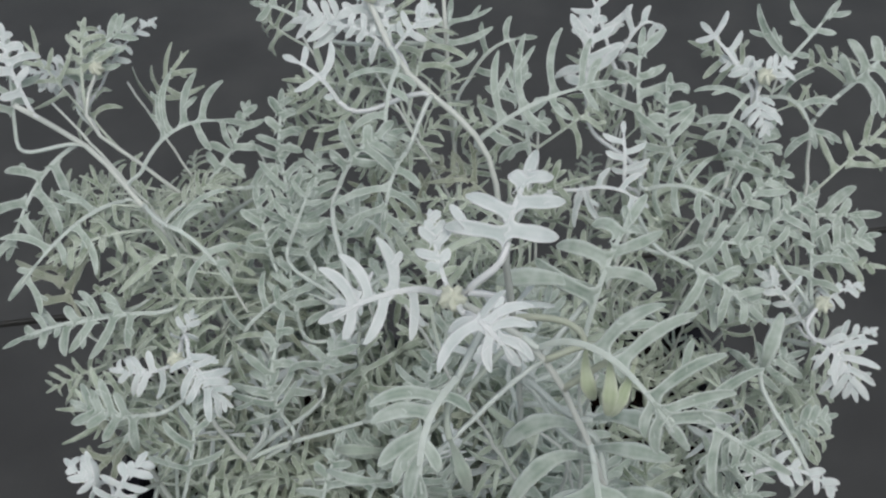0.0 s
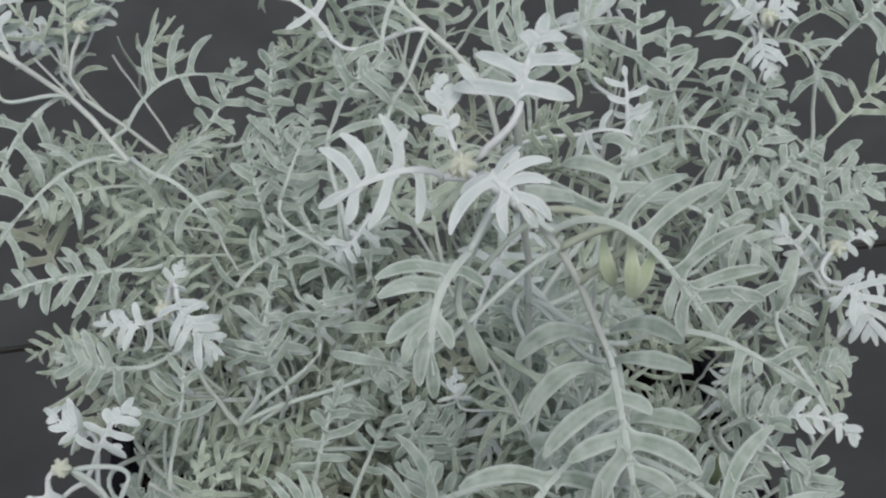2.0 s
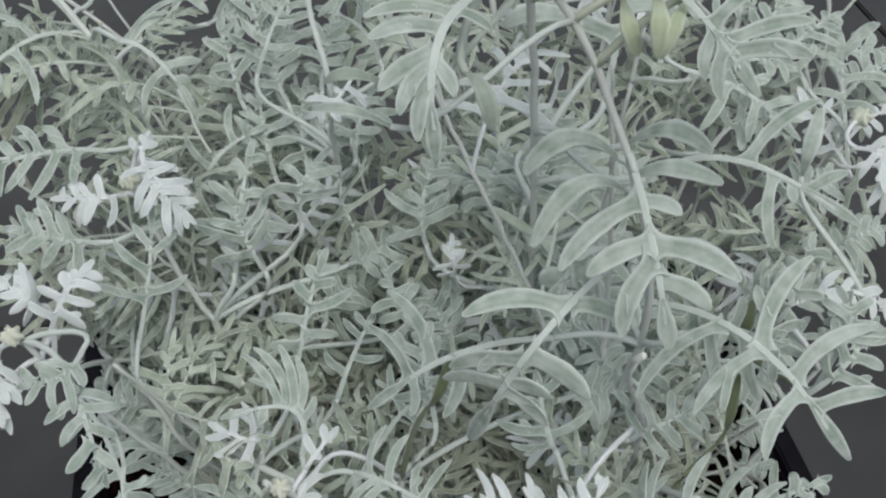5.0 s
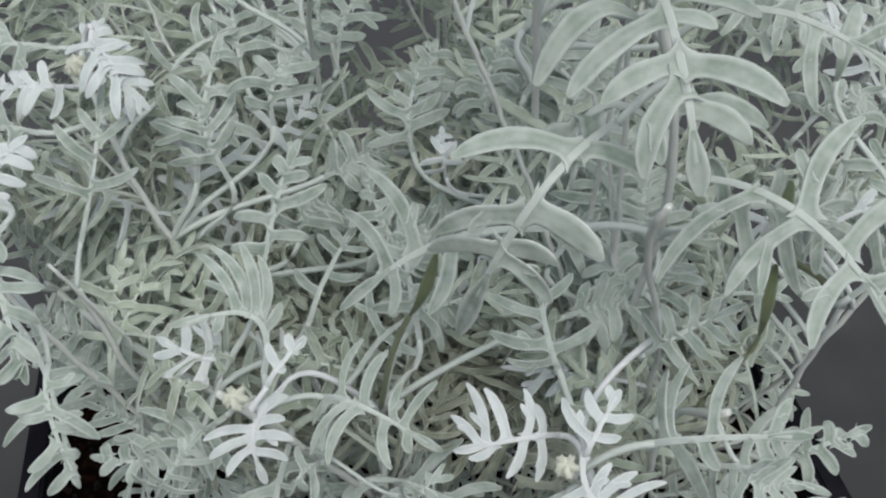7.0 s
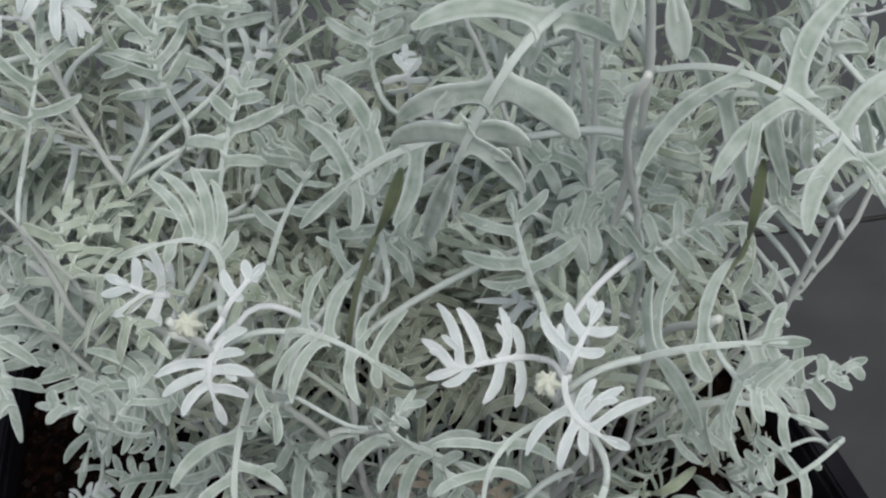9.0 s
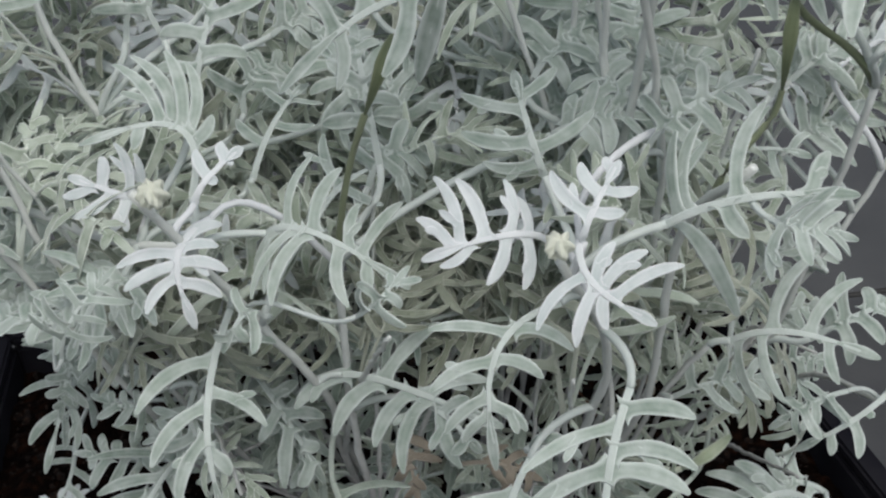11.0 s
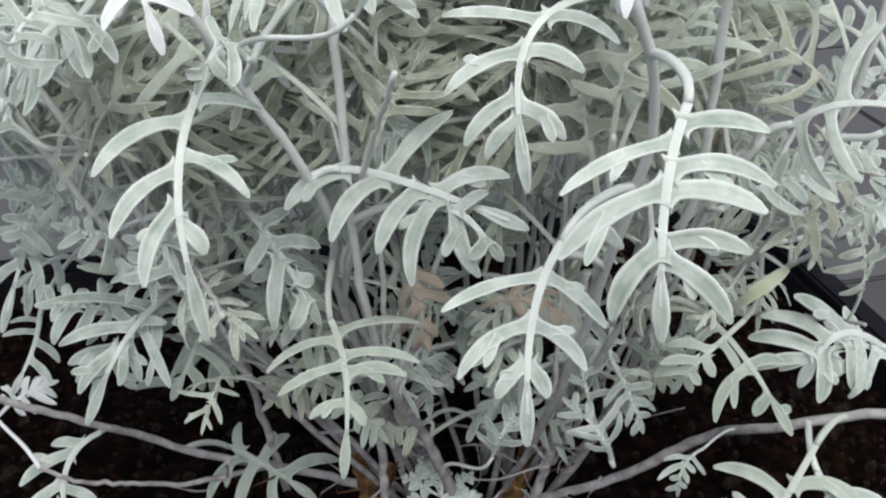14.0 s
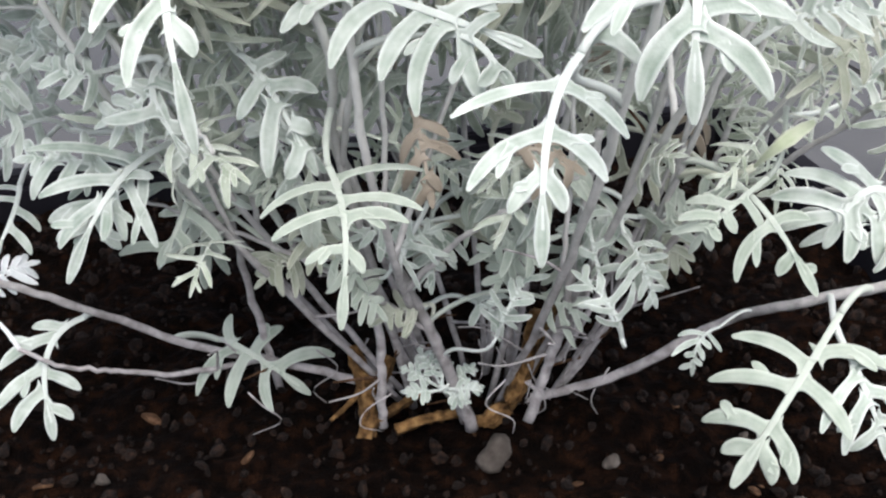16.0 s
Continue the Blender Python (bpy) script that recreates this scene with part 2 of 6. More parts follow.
def leaf_shape(base, mid, tip, facing, pairs, lobe_len, lobe_w, rng, fine=True, petiole=0.16, droop=0.22, lobes=()):
    """A pinnately lobed leaf: arching midrib with narrow, blunt side lobes and an end lobe."""
    base, mid, tip, facing = (np.asarray(v, float) for v in (base, mid, tip, facing))
    ctrl = 2 * mid - 0.5 * (base + tip)
    n = 16 if fine else 11
    s = np.linspace(0, 1, n)
    line = np.array([(1 - q) ** 2 * base + 2 * q * (1 - q) * ctrl + q * q * tip for q in s])
    size = np.linalg.norm(np.diff(line, axis=0), axis=1).sum()
    b = Blade()
    normals = [facing] * n
    if pairs == 0:
        wide = np.interp(s, (0, 0.2, 0.6, 0.9, 1), (0.2, 0.5, 1.0, 0.75, 0.35)) * lobe_w * 0.5
        b.strip(line, normals, wide, 0.0013, 0.2, fine)
        return b
    rib = np.interp(s, (0, 0.3, 0.7, 1), (0.24, 0.21, 0.17, 0.12)) * lobe_w
    rib = np.clip(rib, 0.0005, 0.0013) * np.interp(s, (0, 0.6, 0.86, 1), (1, 1, 0.6, 0.4))
    stop = 0.86
    k = int(n * stop)
    b.strip(line[:k + 1], normals[:k + 1], rib[:k + 1], 0.0018, 0.25, fine)
    b.felt = [0.55 + 0.4 * q for q in b.felt]

    def point(q):
        p = (1 - q) ** 2 * base + 2 * q * (1 - q) * ctrl + q * q * tip
        d = unit(2 * (1 - q) * (ctrl - base) + 2 * q * (tip - ctrl))
        return p, d
    sweep = rng.uniform(-0.1, 0.3)
    for q, turn, length in lobes:
        # a lobe of known place, angle to the midrib in degrees and length
        p, d = point(q)
        up = unit(facing - d * (facing @ d))
        side = np.cross(d, up)
        a0 = radians(turn + math.copysign(rng.uniform(12, 30), turn))
        aim = math.cos(radians(turn)) * d + math.sin(radians(turn)) * side
        way = math.cos(a0) * d + math.sin(a0) * side + up * rng.uniform(0.0, 0.15)
        b.lobe(p - 0.0006 * up, way, up, length, lobe_w * rng.uniform(0.74, 0.96), 1.1 * aim - way - up * rng.uniform(0.0, 0.12), rng, fine)
    for i in range(0 if lobes else pairs):
        q0 = petiole + (stop - petiole) * (i + 0.35) / pairs
        f = (i + 0.5) / pairs
        swell = 0.62 + 0.5 * math.sin(math.pi * min(1.0, 0.25 + 0.72 * f)) - 0.22 * f
        for sgn in (-1, 1):
            q = min(stop, q0 + (0.5 * (sgn > 0) + rng.uniform(-0.1, 0.25)) * (stop - petiole) / pairs)
            p, d = point(q)
            up = unit(facing - d * (facing @ d))
            side = np.cross(d, up) * sgn
            a = radians(rng.uniform(62, 94) - 26 * f)
            way = unit(math.cos(a) * d + math.sin(a) * side + up * rng.uniform(0.0, 0.45))
            bend = -up * rng.uniform(0.2, 1.0) * droop * 1.6 + d * (sweep + rng.uniform(-0.4, 0.35)) - np.array((0, 0, rng.uniform(0.0, 0.24)))
            b.lobe(p, way, up, lobe_len * swell * rng.uniform(0.62, 1.2), lobe_w * rng.uniform(0.85, 1.1), bend, rng, fine)
    p, d = point(stop - 0.12)
    b.lobe(p, d, facing, size * (1.14 - stop) if lobes else max(size * (1.11 - stop), lobe_len * 0.85), lobe_w * 0.9, unit(tip - ctrl) * 0.1 - facing * 0.12, rng, fine, not lobes, 0.32, True)
    return b


# ---- paving ----
bm = bmesh.new()
bmesh.ops.create_grid(bm, x_segments=8, y_segments=8, size=60)
ground = tagged(new("ground", from_bm("ground", bm, joint_skin)), "dark earth under grey paving slabs", "ground", kind="structure")
ground.location = (0, 0, GROUND - 0.012)
TURN = radians(11.5)


def slab_mesh(w, d, h):
    bm = bmesh.new()
    bmesh.ops.create_cube(bm, size=1)
    bmesh.ops.scale(bm, vec=(w, d, h), verts=bm.verts)
    bmesh.ops.bevel(bm, geom=[e for e in bm.edges if all(v.co.z > 0 for v in e.verts)], offset=0.003, segments=2, affect="EDGES")
    return from_bm("slab", bm, slab_skin)


pavement = tagged(new("pavement"), "dark grey smooth paving slabs with narrow black joints", "pavement", kind="structure")
pavement.location = (0, 0, GROUND)
slab_w, slab_d = 1.8, 0.9
shared = slab_mesh(slab_w - 0.006, slab_d - 0.006, 0.03)
for row in range(-6, 8):
    for column in range(-5, 6):
        x = (column + 0.02) * slab_w
        y = SEAM + (row - 0.5) * slab_d
        ob = part("slab", shared, pavement)
        ob.location = (x * math.cos(TURN) - y * math.sin(TURN), x * math.sin(TURN) + y * math.cos(TURN), -0.015)
        ob.rotation_euler = (0, 0, TURN)

# ---- planter ----
planter = tagged(new("planter"), "dark rectangular plastic planter filled with soil, standing on paving", "planter")
planter.location, planter.rotation_euler = (-0.025, 0.03, GROUND), (0, 0, TURN)
PW, PD, RIM = 0.53, 0.50, 0.022


def board(corners):
    """A solid panel from its four outer and four inner corners, with softened edges."""
    bm = bmesh.new()
    v = [bm.verts.new(q) for q in corners]
    for f in ((0, 1, 2, 3), (7, 6, 5, 4), (0, 4, 5, 1), (1, 5, 6, 2), (2, 6, 7, 3), (3, 7, 4, 0)):
        bm.faces.new([v[k] for k in f])
    bmesh.ops.recalc_face_normals(bm, faces=bm.faces)
    bmesh.ops.bevel(bm, geom=list(bm.edges), offset=0.002, segments=2, affect="EDGES")
    return bm


def planter_side(length, away, spin):
    """One side: a wall that leans outwards and, on top of it, its stretch of rim."""
    top = RIM - GROUND - 0.008
    h, low = length / 2, 0.03
    wall = board([(-h + low, away - low, 0.0), (h - low, away - low, 0.0), (h, away, top), (-h, away, top),
                  (-h + low + 0.006, away - low - 0.006, 0.0), (h - low - 0.006, away - low - 0.006, 0.0), (h - 0.006, away - 0.006, top), (-h + 0.006, away - 0.006, top)])
    bmesh.ops.rotate(wall, cent=(0, 0, 0), matrix=Matrix.Rotation(spin, 3, "Z"), verts=wall.verts)
    part("wall", from_bm("wall", wall, pot_skin), planter)
    o, i = h + 0.012, h - 0.004
    rim = board([(-o, away + 0.012, top), (o, away + 0.012, top), (o, away + 0.012, top + 0.008), (-o, away + 0.012, top + 0.008),
                 (-i, away - 0.004, top), (i, away - 0.004, top), (i, away - 0.004, top + 0.008), (-i, away - 0.004, top + 0.008)])
    bmesh.ops.rotate(rim, cent=(0, 0, 0), matrix=Matrix.Rotation(spin, 3, "Z"), verts=rim.verts)
    part("rim", from_bm("rim", rim, pot_skin), planter)


for k in range(4):
    planter_side(PW if k % 2 == 0 else PD, (PD if k % 2 == 0 else PW) / 2, k * math.pi / 2)
bm = bmesh.new()
bmesh.ops.create_cube(bm, size=1)
bmesh.ops.scale(bm, vec=(PW - 0.075, PD - 0.075, 0.008), verts=bm.verts)
bmesh.ops.translate(bm, vec=(0, 0, 0.004), verts=bm.verts)
part("bottom", from_bm("bottom", bm, pot_skin), planter)

# ---- soil ----
rng = random.Random(3)


def soil_height(x, y):
    v = Vector((x, y, 0))
    return 0.010 * noise.noise(v * 14) + 0.006 * noise.noise(v * 45 + Vector((3, 1, 0))) + 0.003 * noise.noise(v * 130) - 0.004


n = 190
gx, gy = np.linspace(-PW / 2 + 0.008, PW / 2 - 0.008, n), np.linspace(-PD / 2 + 0.008, PD / 2 - 0.008, n)
ct, st = math.cos(TURN), math.sin(TURN)


def bed(x, y):
    """From the planter's own axes to the world."""
    return -0.025 + x * ct - y * st, 0.03 + x * st + y * ct


verts = []
for y in gy:
    for x in gx:
        wx, wy = bed(x, y)
        verts.append((wx, wy, soil_height(wx, wy)))
faces = [(j * n + i, j * n + i + 1, (j + 1) * n + i + 1, (j + 1) * n + i) for j in range(n - 1) for i in range(n - 1)]
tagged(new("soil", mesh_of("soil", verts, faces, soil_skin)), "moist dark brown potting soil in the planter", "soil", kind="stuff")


def crumbs():
    verts, faces = [], []
    bm = bmesh.new()
    bmesh.ops.create_icosphere(bm, subdivisions=1, radius=1)
    ico = np.array([v.co for v in bm.verts])
    tri = [tuple(v.index for v in f.verts) for f in bm.faces]
    bm.free()
    for i in range(2600):
        x, y = bed(rng.uniform(-PW / 2 + 0.01, PW / 2 - 0.01), rng.uniform(-PD / 2 + 0.01, PD / 2 - 0.01))
        r = rng.choice((0.0012, 0.0016, 0.002, 0.003, 0.0045))
        m = np.array(Euler((rng.uniform(0, 6), rng.uniform(0, 6), rng.uniform(0, 6))).to_matrix())
        jig = np.array([[rng.uniform(0.65, 1.25)] for _ in ico])
        v = (ico * jig * np.array((1, rng.uniform(0.6, 1), rng.uniform(0.4, 0.9)))) @ m * r + np.array((x, y, soil_height(x, y) + r * 0.3))
        faces += [tuple(len(verts) + k for k in f) for f in tri]
        verts += list(v)
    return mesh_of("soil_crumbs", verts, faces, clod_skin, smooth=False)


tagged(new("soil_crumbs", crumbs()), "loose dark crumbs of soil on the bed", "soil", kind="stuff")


def pebble(x, y, size, label):
    bm = bmesh.new()
    bmesh.ops.create_icosphere(bm, subdivisions=3, radius=size)
    for v in bm.verts:
        v.co *= 1 + 0.55 * noise.noise(v.co / size * 0.8 + Vector((x * 90, y * 70, 0))) + 0.15 * noise.noise(v.co / size * 3)
        v.co.z *= 0.62
        v.co.x *= 1.25
    ob = tagged(new("pebble", from_bm("pebble", bm, stone_skin, True)), label, "pebble", "pebbles on the soil")
    ob.location = (x, y, soil_height(x, y) + size * 0.35)
    ob.rotation_euler = (0.2, -0.15, rng.uniform(0, 3))


def wood_chip(x, y, size, turn, label="light brown wood chip lying on dark soil"):
    bm = bmesh.new()
    bmesh.ops.create_cube(bm, size=1)
    bmesh.ops.subdivide_edges(bm, edges=list(bm.edges), cuts=2, use_grid_fill=True)
    for v in bm.verts:
        v.co = Vector((v.co.x * size * (1 - 0.9 * v.co.y * v.co.y), v.co.y * size * 0.42 * (1.1 - 1.4 * v.co.x * v.co.x), v.co.z * size * 0.12))
        v.co += 0.22 * size * noise.noise_vector(v.co * 120 + Vector((x * 50, y * 50, 0)))
    ob = tagged(new("wood_chip", from_bm("wood_chip", bm, chip_skin)), label, "wood chip", "wood chips on the soil")
    ob.location = (x, y, soil_height(x, y) + size * 0.1)
    ob.rotation_euler = (rng.uniform(-0.3, 0.3), rng.uniform(-0.3, 0.3), turn)


# ---- the plant ----
plant = tagged(new("silver_ragwort"), "bushy silver-leaved ragwort with felted, deeply lobed leaves growing in dark soil", "plant")
stems = []


def stem(points, thick, thin, label=""):
    """A felted stem through the points, with leaf scars; returns its object."""
    r = random.Random(len(stems) + 11)
    line = spline(points, 34)
    wob = np.array([[r.uniform(-1, 1) for _ in range(3)] for _ in line]) * 0.0006
    line = line + wob
    radii = np.interp(np.linspace(0, 1, 34), (0, 0.5, 1), (thick, (thick + thin) / 2, thin))
    v, f = tube(line, radii, 8, 0.07, r)
    age = np.repeat(np.clip((line[:, 2] - 0.05) / 0.22, 0, 0.85), 8)
    ob = part("stem", mesh_of("stem", v, f, stem_skin, age), plant, label)
    stems.append((ob, line, radii))
    return ob


def nearest_stem(p, below=0.02, way=None):
    """The stem point from which a leaf at p, heading along way, would grow."""
    best = None
    for ob, line, radii in stems:
        d = np.linalg.norm(line - p, axis=1) + np.where(line[:, 2] > p[2] + below, 0.03, 0.0)
        d[:6] += 0.1
        if way is not None:
            rel = p - line
            d += 0.045 * (1 - (rel @ way) / np.maximum(np.linalg.norm(rel, axis=1), 0.004))
        k = int(d.argmin())
        if best is None or d[k] < best[0]:
            best = (d[k], ob, line[k])
    return best


leaf_count = [0]
crown = []


def leaf(base, mid, tip, facing, pairs, lobe_len, lobe_w, material, label="", lobes=()):
    """One leaf with a stalk that reaches back to the nearest stem."""
    leaf_count[0] += 1
    r = random.Random(leaf_count[0] * 7 + 1)
    b = leaf_shape(base, mid, tip, facing, pairs, lobe_len, lobe_w, r, lobes=lobes)
    way = unit(np.asarray(mid) - np.asarray(base))
    gap, owner, root = nearest_stem(np.asarray(base), 0.02, way)
    gap = np.linalg.norm(root - np.asarray(base))
    if gap > 0.0015:
        p0, p1 = np.asarray(root), np.asarray(base)
        span = np.linalg.norm(p1 - p0)
        if way @ unit(p1 - p0) < -0.1:
            way = unit(p1 - p0)
        c0 = p0 + (p1 - p0) * 0.3 + np.array((0, 0, min(0.18 * span, 0.010)))
        c1 = p1 - way * min(span * 0.42, 0.022)
        u = np.linspace(0, 1, 10)[:, None]
        line = (1 - u) ** 3 * p0 + 3 * u * (1 - u) ** 2 * c0 + 3 * u * u * (1 - u) * c1 + u ** 3 * p1
        r0 = min(0.0014, lobe_w * 0.24)
        v, f = tube(line, np.linspace(r0 * 1.15, r0, 10), 6)
        k = len(b.verts)
        b.verts += v
        b.faces += [tuple(k + q for q in g) for g in f]
        b.felt += [0.8] * len(v)
    origin = np.asarray(base, float)
    me = mesh_of("leaf", np.array(b.verts) - origin, b.faces, material, b.felt)
    ob = part("leaf", me, owner, label)
    ob.location = origin
    crown.append(np.asarray(mid, float))
    return ob


# main stems
stem([(0.000, 0.000, -0.005), (0.030, -0.030, 0.15), (0.056, -0.075, 0.30), (0.060, -0.104, 0.399), (0.045, -0.102, 0.465), (0.019, -0.094, 0.524), (-0.012, -0.100, 0.560)], 0.0016, 0.0015)
stem([(0.010, 0.015, -0.005), (0.020, 0.000, 0.20), (0.015, -0.045, 0.42), (0.004, -0.088, 0.580)], 0.0016, 0.0015)
stem([(0.000, 0.025, -0.005), (0.020, 0.060, 0.20), (0.000, 0.095, 0.40), (-0.014, 0.106, 0.452), (-0.057, 0.120, 0.492), (-0.080, 0.150, 0.520)], 0.0019, 0.0018)
stem([(-0.030, 0.020, -0.005), (-0.100, 0.050, 0.15), (-0.180, 0.072, 0.32), (-0.215, 0.093, 0.390), (-0.250, 0.110, 0.430), (-0.278, 0.100, 0.470)], 0.0019, 0.0017)
stem([(-0.030, 0.030, -0.005), (-0.110, 0.100, 0.20), (-0.200, 0.140, 0.34), (-0.270, 0.162, 0.400), (-0.262, 0.180, 0.432)], 0.0016, 0.0013)
stem([(-0.030, 0.010, -0.005), (-0.090, 0.000, 0.15), (-0.150, -0.018, 0.30), (-0.178, -0.002, 0.372)], 0.0016, 0.0015)
stem([(-0.040, 0.010, -0.005), (-0.100, -0.035, 0.12), (-0.150, -0.070, 0.24), (-0.170, -0.078, 0.315)], 0.0015, 0.0013)
stem([(-0.035, 0.000, -0.005), (-0.056, -0.052, 0.146), (-0.054, -0.088, 0.200), (-0.083, -0.122, 0.280), (-0.100, -0.137, 0.318)], 0.0018, 0.0015)
stem([(-0.022, 0.012, -0.005), (-0.029, 0.018, 0.011), (-0.037, -0.053, 0.099), (-0.045, -0.080, 0.170), (-0.045, -0.100, 0.270)], 0.0017, 0.0015)
stem([(0.004, 0.000, -0.005), (0.027, -0.051, 0.090), (0.040, -0.100, 0.180), (0.048, -0.130, 0.250), (0.028, -0.155, 0.302)], 0.0019, 0.0015)
stem([(0.012, 0.004, -0.005), (0.050, -0.050, 0.120), (0.068, -0.095, 0.200), (0.070, -0.120, 0.290), (0.082, -0.150, 0.328)], 0.0016, 0.0015)
stem([(0.020, 0.025, -0.005), (0.080, 0.080, 0.15), (0.130, 0.130, 0.32), (0.154, 0.172, 0.447)], 0.0016, 0.0015)
stem([(0.030, 0.020, -0.005), (0.120, 0.060, 0.15), (0.180, 0.090, 0.28), (0.196, 0.075, 0.358)], 0.0015, 0.0013)
stem([(0.035, 0.028, -0.005), (0.110, 0.100, 0.16), (0.185, 0.140, 0.30), (0.199, 0.154, 0.345), (0.190, 0.168, 0.420)], 0.0015, 0.0013)
stem([(0.012, 0.022, -0.005), (0.050, 0.080, 0.20), (0.080, 0.122, 0.35), (0.088, 0.135, 0.415)], 0.0015, 0.0013)
stem([(0.020, 0.000, -0.005), (0.062, -0.035, 0.15), (0.070, -0.085, 0.28), (0.050, -0.132, 0.385), (0.050, -0.151, 0.417)], 0.0016, 0.0012)
stem([(0.012, -0.002, -0.002), (0.051, -0.005, 0.010), (0.072, -0.013, 0.027), (0.100, -0.026, 0.055), (0.118, -0.056, 0.081), (0.150, -0.072, 0.098), (0.195, -0.100, 0.125)], 0.0024, 0.0019, "long low pale stem leaning out over the soil")
stem([(-0.045, 0.006, 0.002), (-0.105, 0.008, 0.018), (-0.135, 0.003, 0.029), (-0.158, -0.002, 0.043), (-0.181, -0.014, 0.062), (-0.230, -0.034, 0.098)], 0.0022, 0.0017, "long low pale stem leaning out over the soil")
stem([(-0.105, 0.008, 0.018), (-0.145, -0.012, 0.024), (-0.185, -0.028, 0.040), (-0.200, -0.034, 0.052)], 0.0014, 0.0010)
stem([(-0.100, 0.012, -0.003), (-0.108, 0.006, 0.056), (-0.112, -0.006, 0.105), (-0.130, -0.020, 0.170), (-0.150, -0.030, 0.240)], 0.0019, 0.0013)
stem([(-0.010, 0.030, -0.005), (-0.060, 0.070, 0.18), (-0.085, 0.060, 0.33), (-0.080, 0.020, 0.410)], 0.0014, 0.0013)
stem([(0.000, 0.035, -0.005), (-0.020, 0.130, 0.25), (-0.038, 0.195, 0.440), (-0.042, 0.230, 0.500)], 0.0015, 0.0013)
stem([(-0.042, 0.004, -0.005), (-0.120, -0.050, 0.14), (-0.175, -0.085, 0.28), (-0.205, -0.098, 0.362)], 0.0015, 0.0013)
stem([(0.034, 0.010, -0.005), (0.120, -0.010, 0.15), (0.170, -0.020, 0.25), (0.186, -0.022, 0.315)], 0.0013, 0.0013)
stem([(0.028, 0.004, -0.005), (0.090, -0.030, 0.12), (0.120, -0.065, 0.20), (0.135, -0.095, 0.33)], 0.0013, 0.0013)
stem([(-0.045, 0.012, -0.004), (-0.150, 0.045, 0.100), (-0.225, 0.035, 0.200), (-0.222, 0.000, 0.250), (-0.174, -0.055, 0.272), (-0.120, -0.095, 0.277), (-0.088, -0.118, 0.288)], 0.0019, 0.0018)
stem([(0.034, 0.018, -0.005), (0.110, 0.030, 0.080), (0.160, -0.005, 0.145), (0.167, -0.077, 0.187)], 0.0015, 0.0013)
stem([(0.010, 0.040, -0.005), (0.050, 0.140, 0.220), (0.075, 0.200, 0.370), (0.080, 0.222, 0.415)], 0.0015, 0.0013)
stem([(0.030, 0.006, -0.004), (0.062, -0.030, 0.090), (0.078, -0.069, 0.181), (0.094, -0.085, 0.222)], 0.0013, 0.0012)
stem([(-0.012, -0.012, -0.006), (-0.014, -0.016, 0.004), (-0.021, -0.020, 0.020)], 0.0012, 0.0011)
stem([(-0.008, -0.016, -0.006), (-0.025, -0.025, 0.051), (-0.041, -0.030, 0.093), (-0.060, -0.046, 0.152)], 0.003, 0.0018)
stem([(-0.049, -0.016, -0.004), (-0.048, -0.021, 0.055), (-0.051, -0.022, 0.085), (-0.055, -0.033, 0.131)], 0.0022, 0.0018)
stem([(0.018, -0.016, -0.004), (0.031, -0.025, 0.056), (0.035, -0.030, 0.094), (0.040, -0.046, 0.151)], 0.0027, 0.0018)

# leaves that form the face of the bush
leaf((-0.022, -0.082, 0.542), (-0.040, -0.091, 0.551), (-0.070, -0.099, 0.537), (0.08, -0.67, 0.74), 4, 0.0186, 0.0057, young, lobes=((0.46, 91, 0.022), (0.64, 81, 0.021), (0.74, 75, 0.020), (0.28, -88, 0.020), (0.52, -53, 0.021), (0.76, -52, 0.013)))
leaf((-0.009, -0.113, 0.569), (-0.001, -0.123, 0.575), (0.013, -0.130, 0.559), (-0.01, -0.67, 0.74), 4, 0.0166, 0.0050, young, lobes=((0.37, -92, 0.014), (0.47, -68, 0.018), (0.54, -53, 0.015), (0.36, 132, 0.013), (0.42, 96, 0.023), (0.59, 47, 0.014), (0.67, -20, 0.015)))
leaf((-0.017, -0.099, 0.570), (-0.021, -0.090, 0.578), (-0.024, -0.078, 0.588), (0.05, -0.55, 0.83), 4, 0.0086, 0.0039, young)
leaf((0.005, -0.092, 0.585), (0.006, -0.085, 0.591), (0.015, -0.056, 0.598), (-0.00, -0.58, 0.82), 3, 0.0211, 0.0068, young)
leaf((0.038, -0.092, 0.525), (0.038, -0.108, 0.526), (0.042, -0.110, 0.515), (-0.09, -0.62, 0.78), 0, 0.0022, 0.0064, yellow)
leaf((0.046, -0.101, 0.532), (0.046, -0.117, 0.533), (0.046, -0.121, 0.521), (-0.11, -0.61, 0.78), 0, 0.0021, 0.0065, yellow)
leaf((0.056, -0.103, 0.530), (0.051, -0.118, 0.532), (0.047, -0.121, 0.521), (-0.12, -0.61, 0.78), 0, 0.0021, 0.0059, yellow)
leaf((-0.150, -0.023, 0.185), (-0.161, -0.036, 0.183), (-0.177, -0.028, 0.187), (0.32, -0.82, 0.47), 4, 0.0160, 0.0043, silver)
leaf((-0.132, -0.059, 0.183), (-0.142, -0.070, 0.185), (-0.157, -0.063, 0.187), (0.30, -0.82, 0.49), 4, 0.0126, 0.0040, silver)
leaf((-0.126, -0.052, 0.197), (-0.139, -0.063, 0.200), (-0.156, -0.054, 0.204), (0.30, -0.84, 0.46), 4, 0.0126, 0.0040, silver)
leaf((0.047, -0.083, 0.459), (0.061, -0.088, 0.470), (0.077, -0.089, 0.460), (-0.12, -0.57, 0.81), 0, 0.0025, 0.0087, silver)
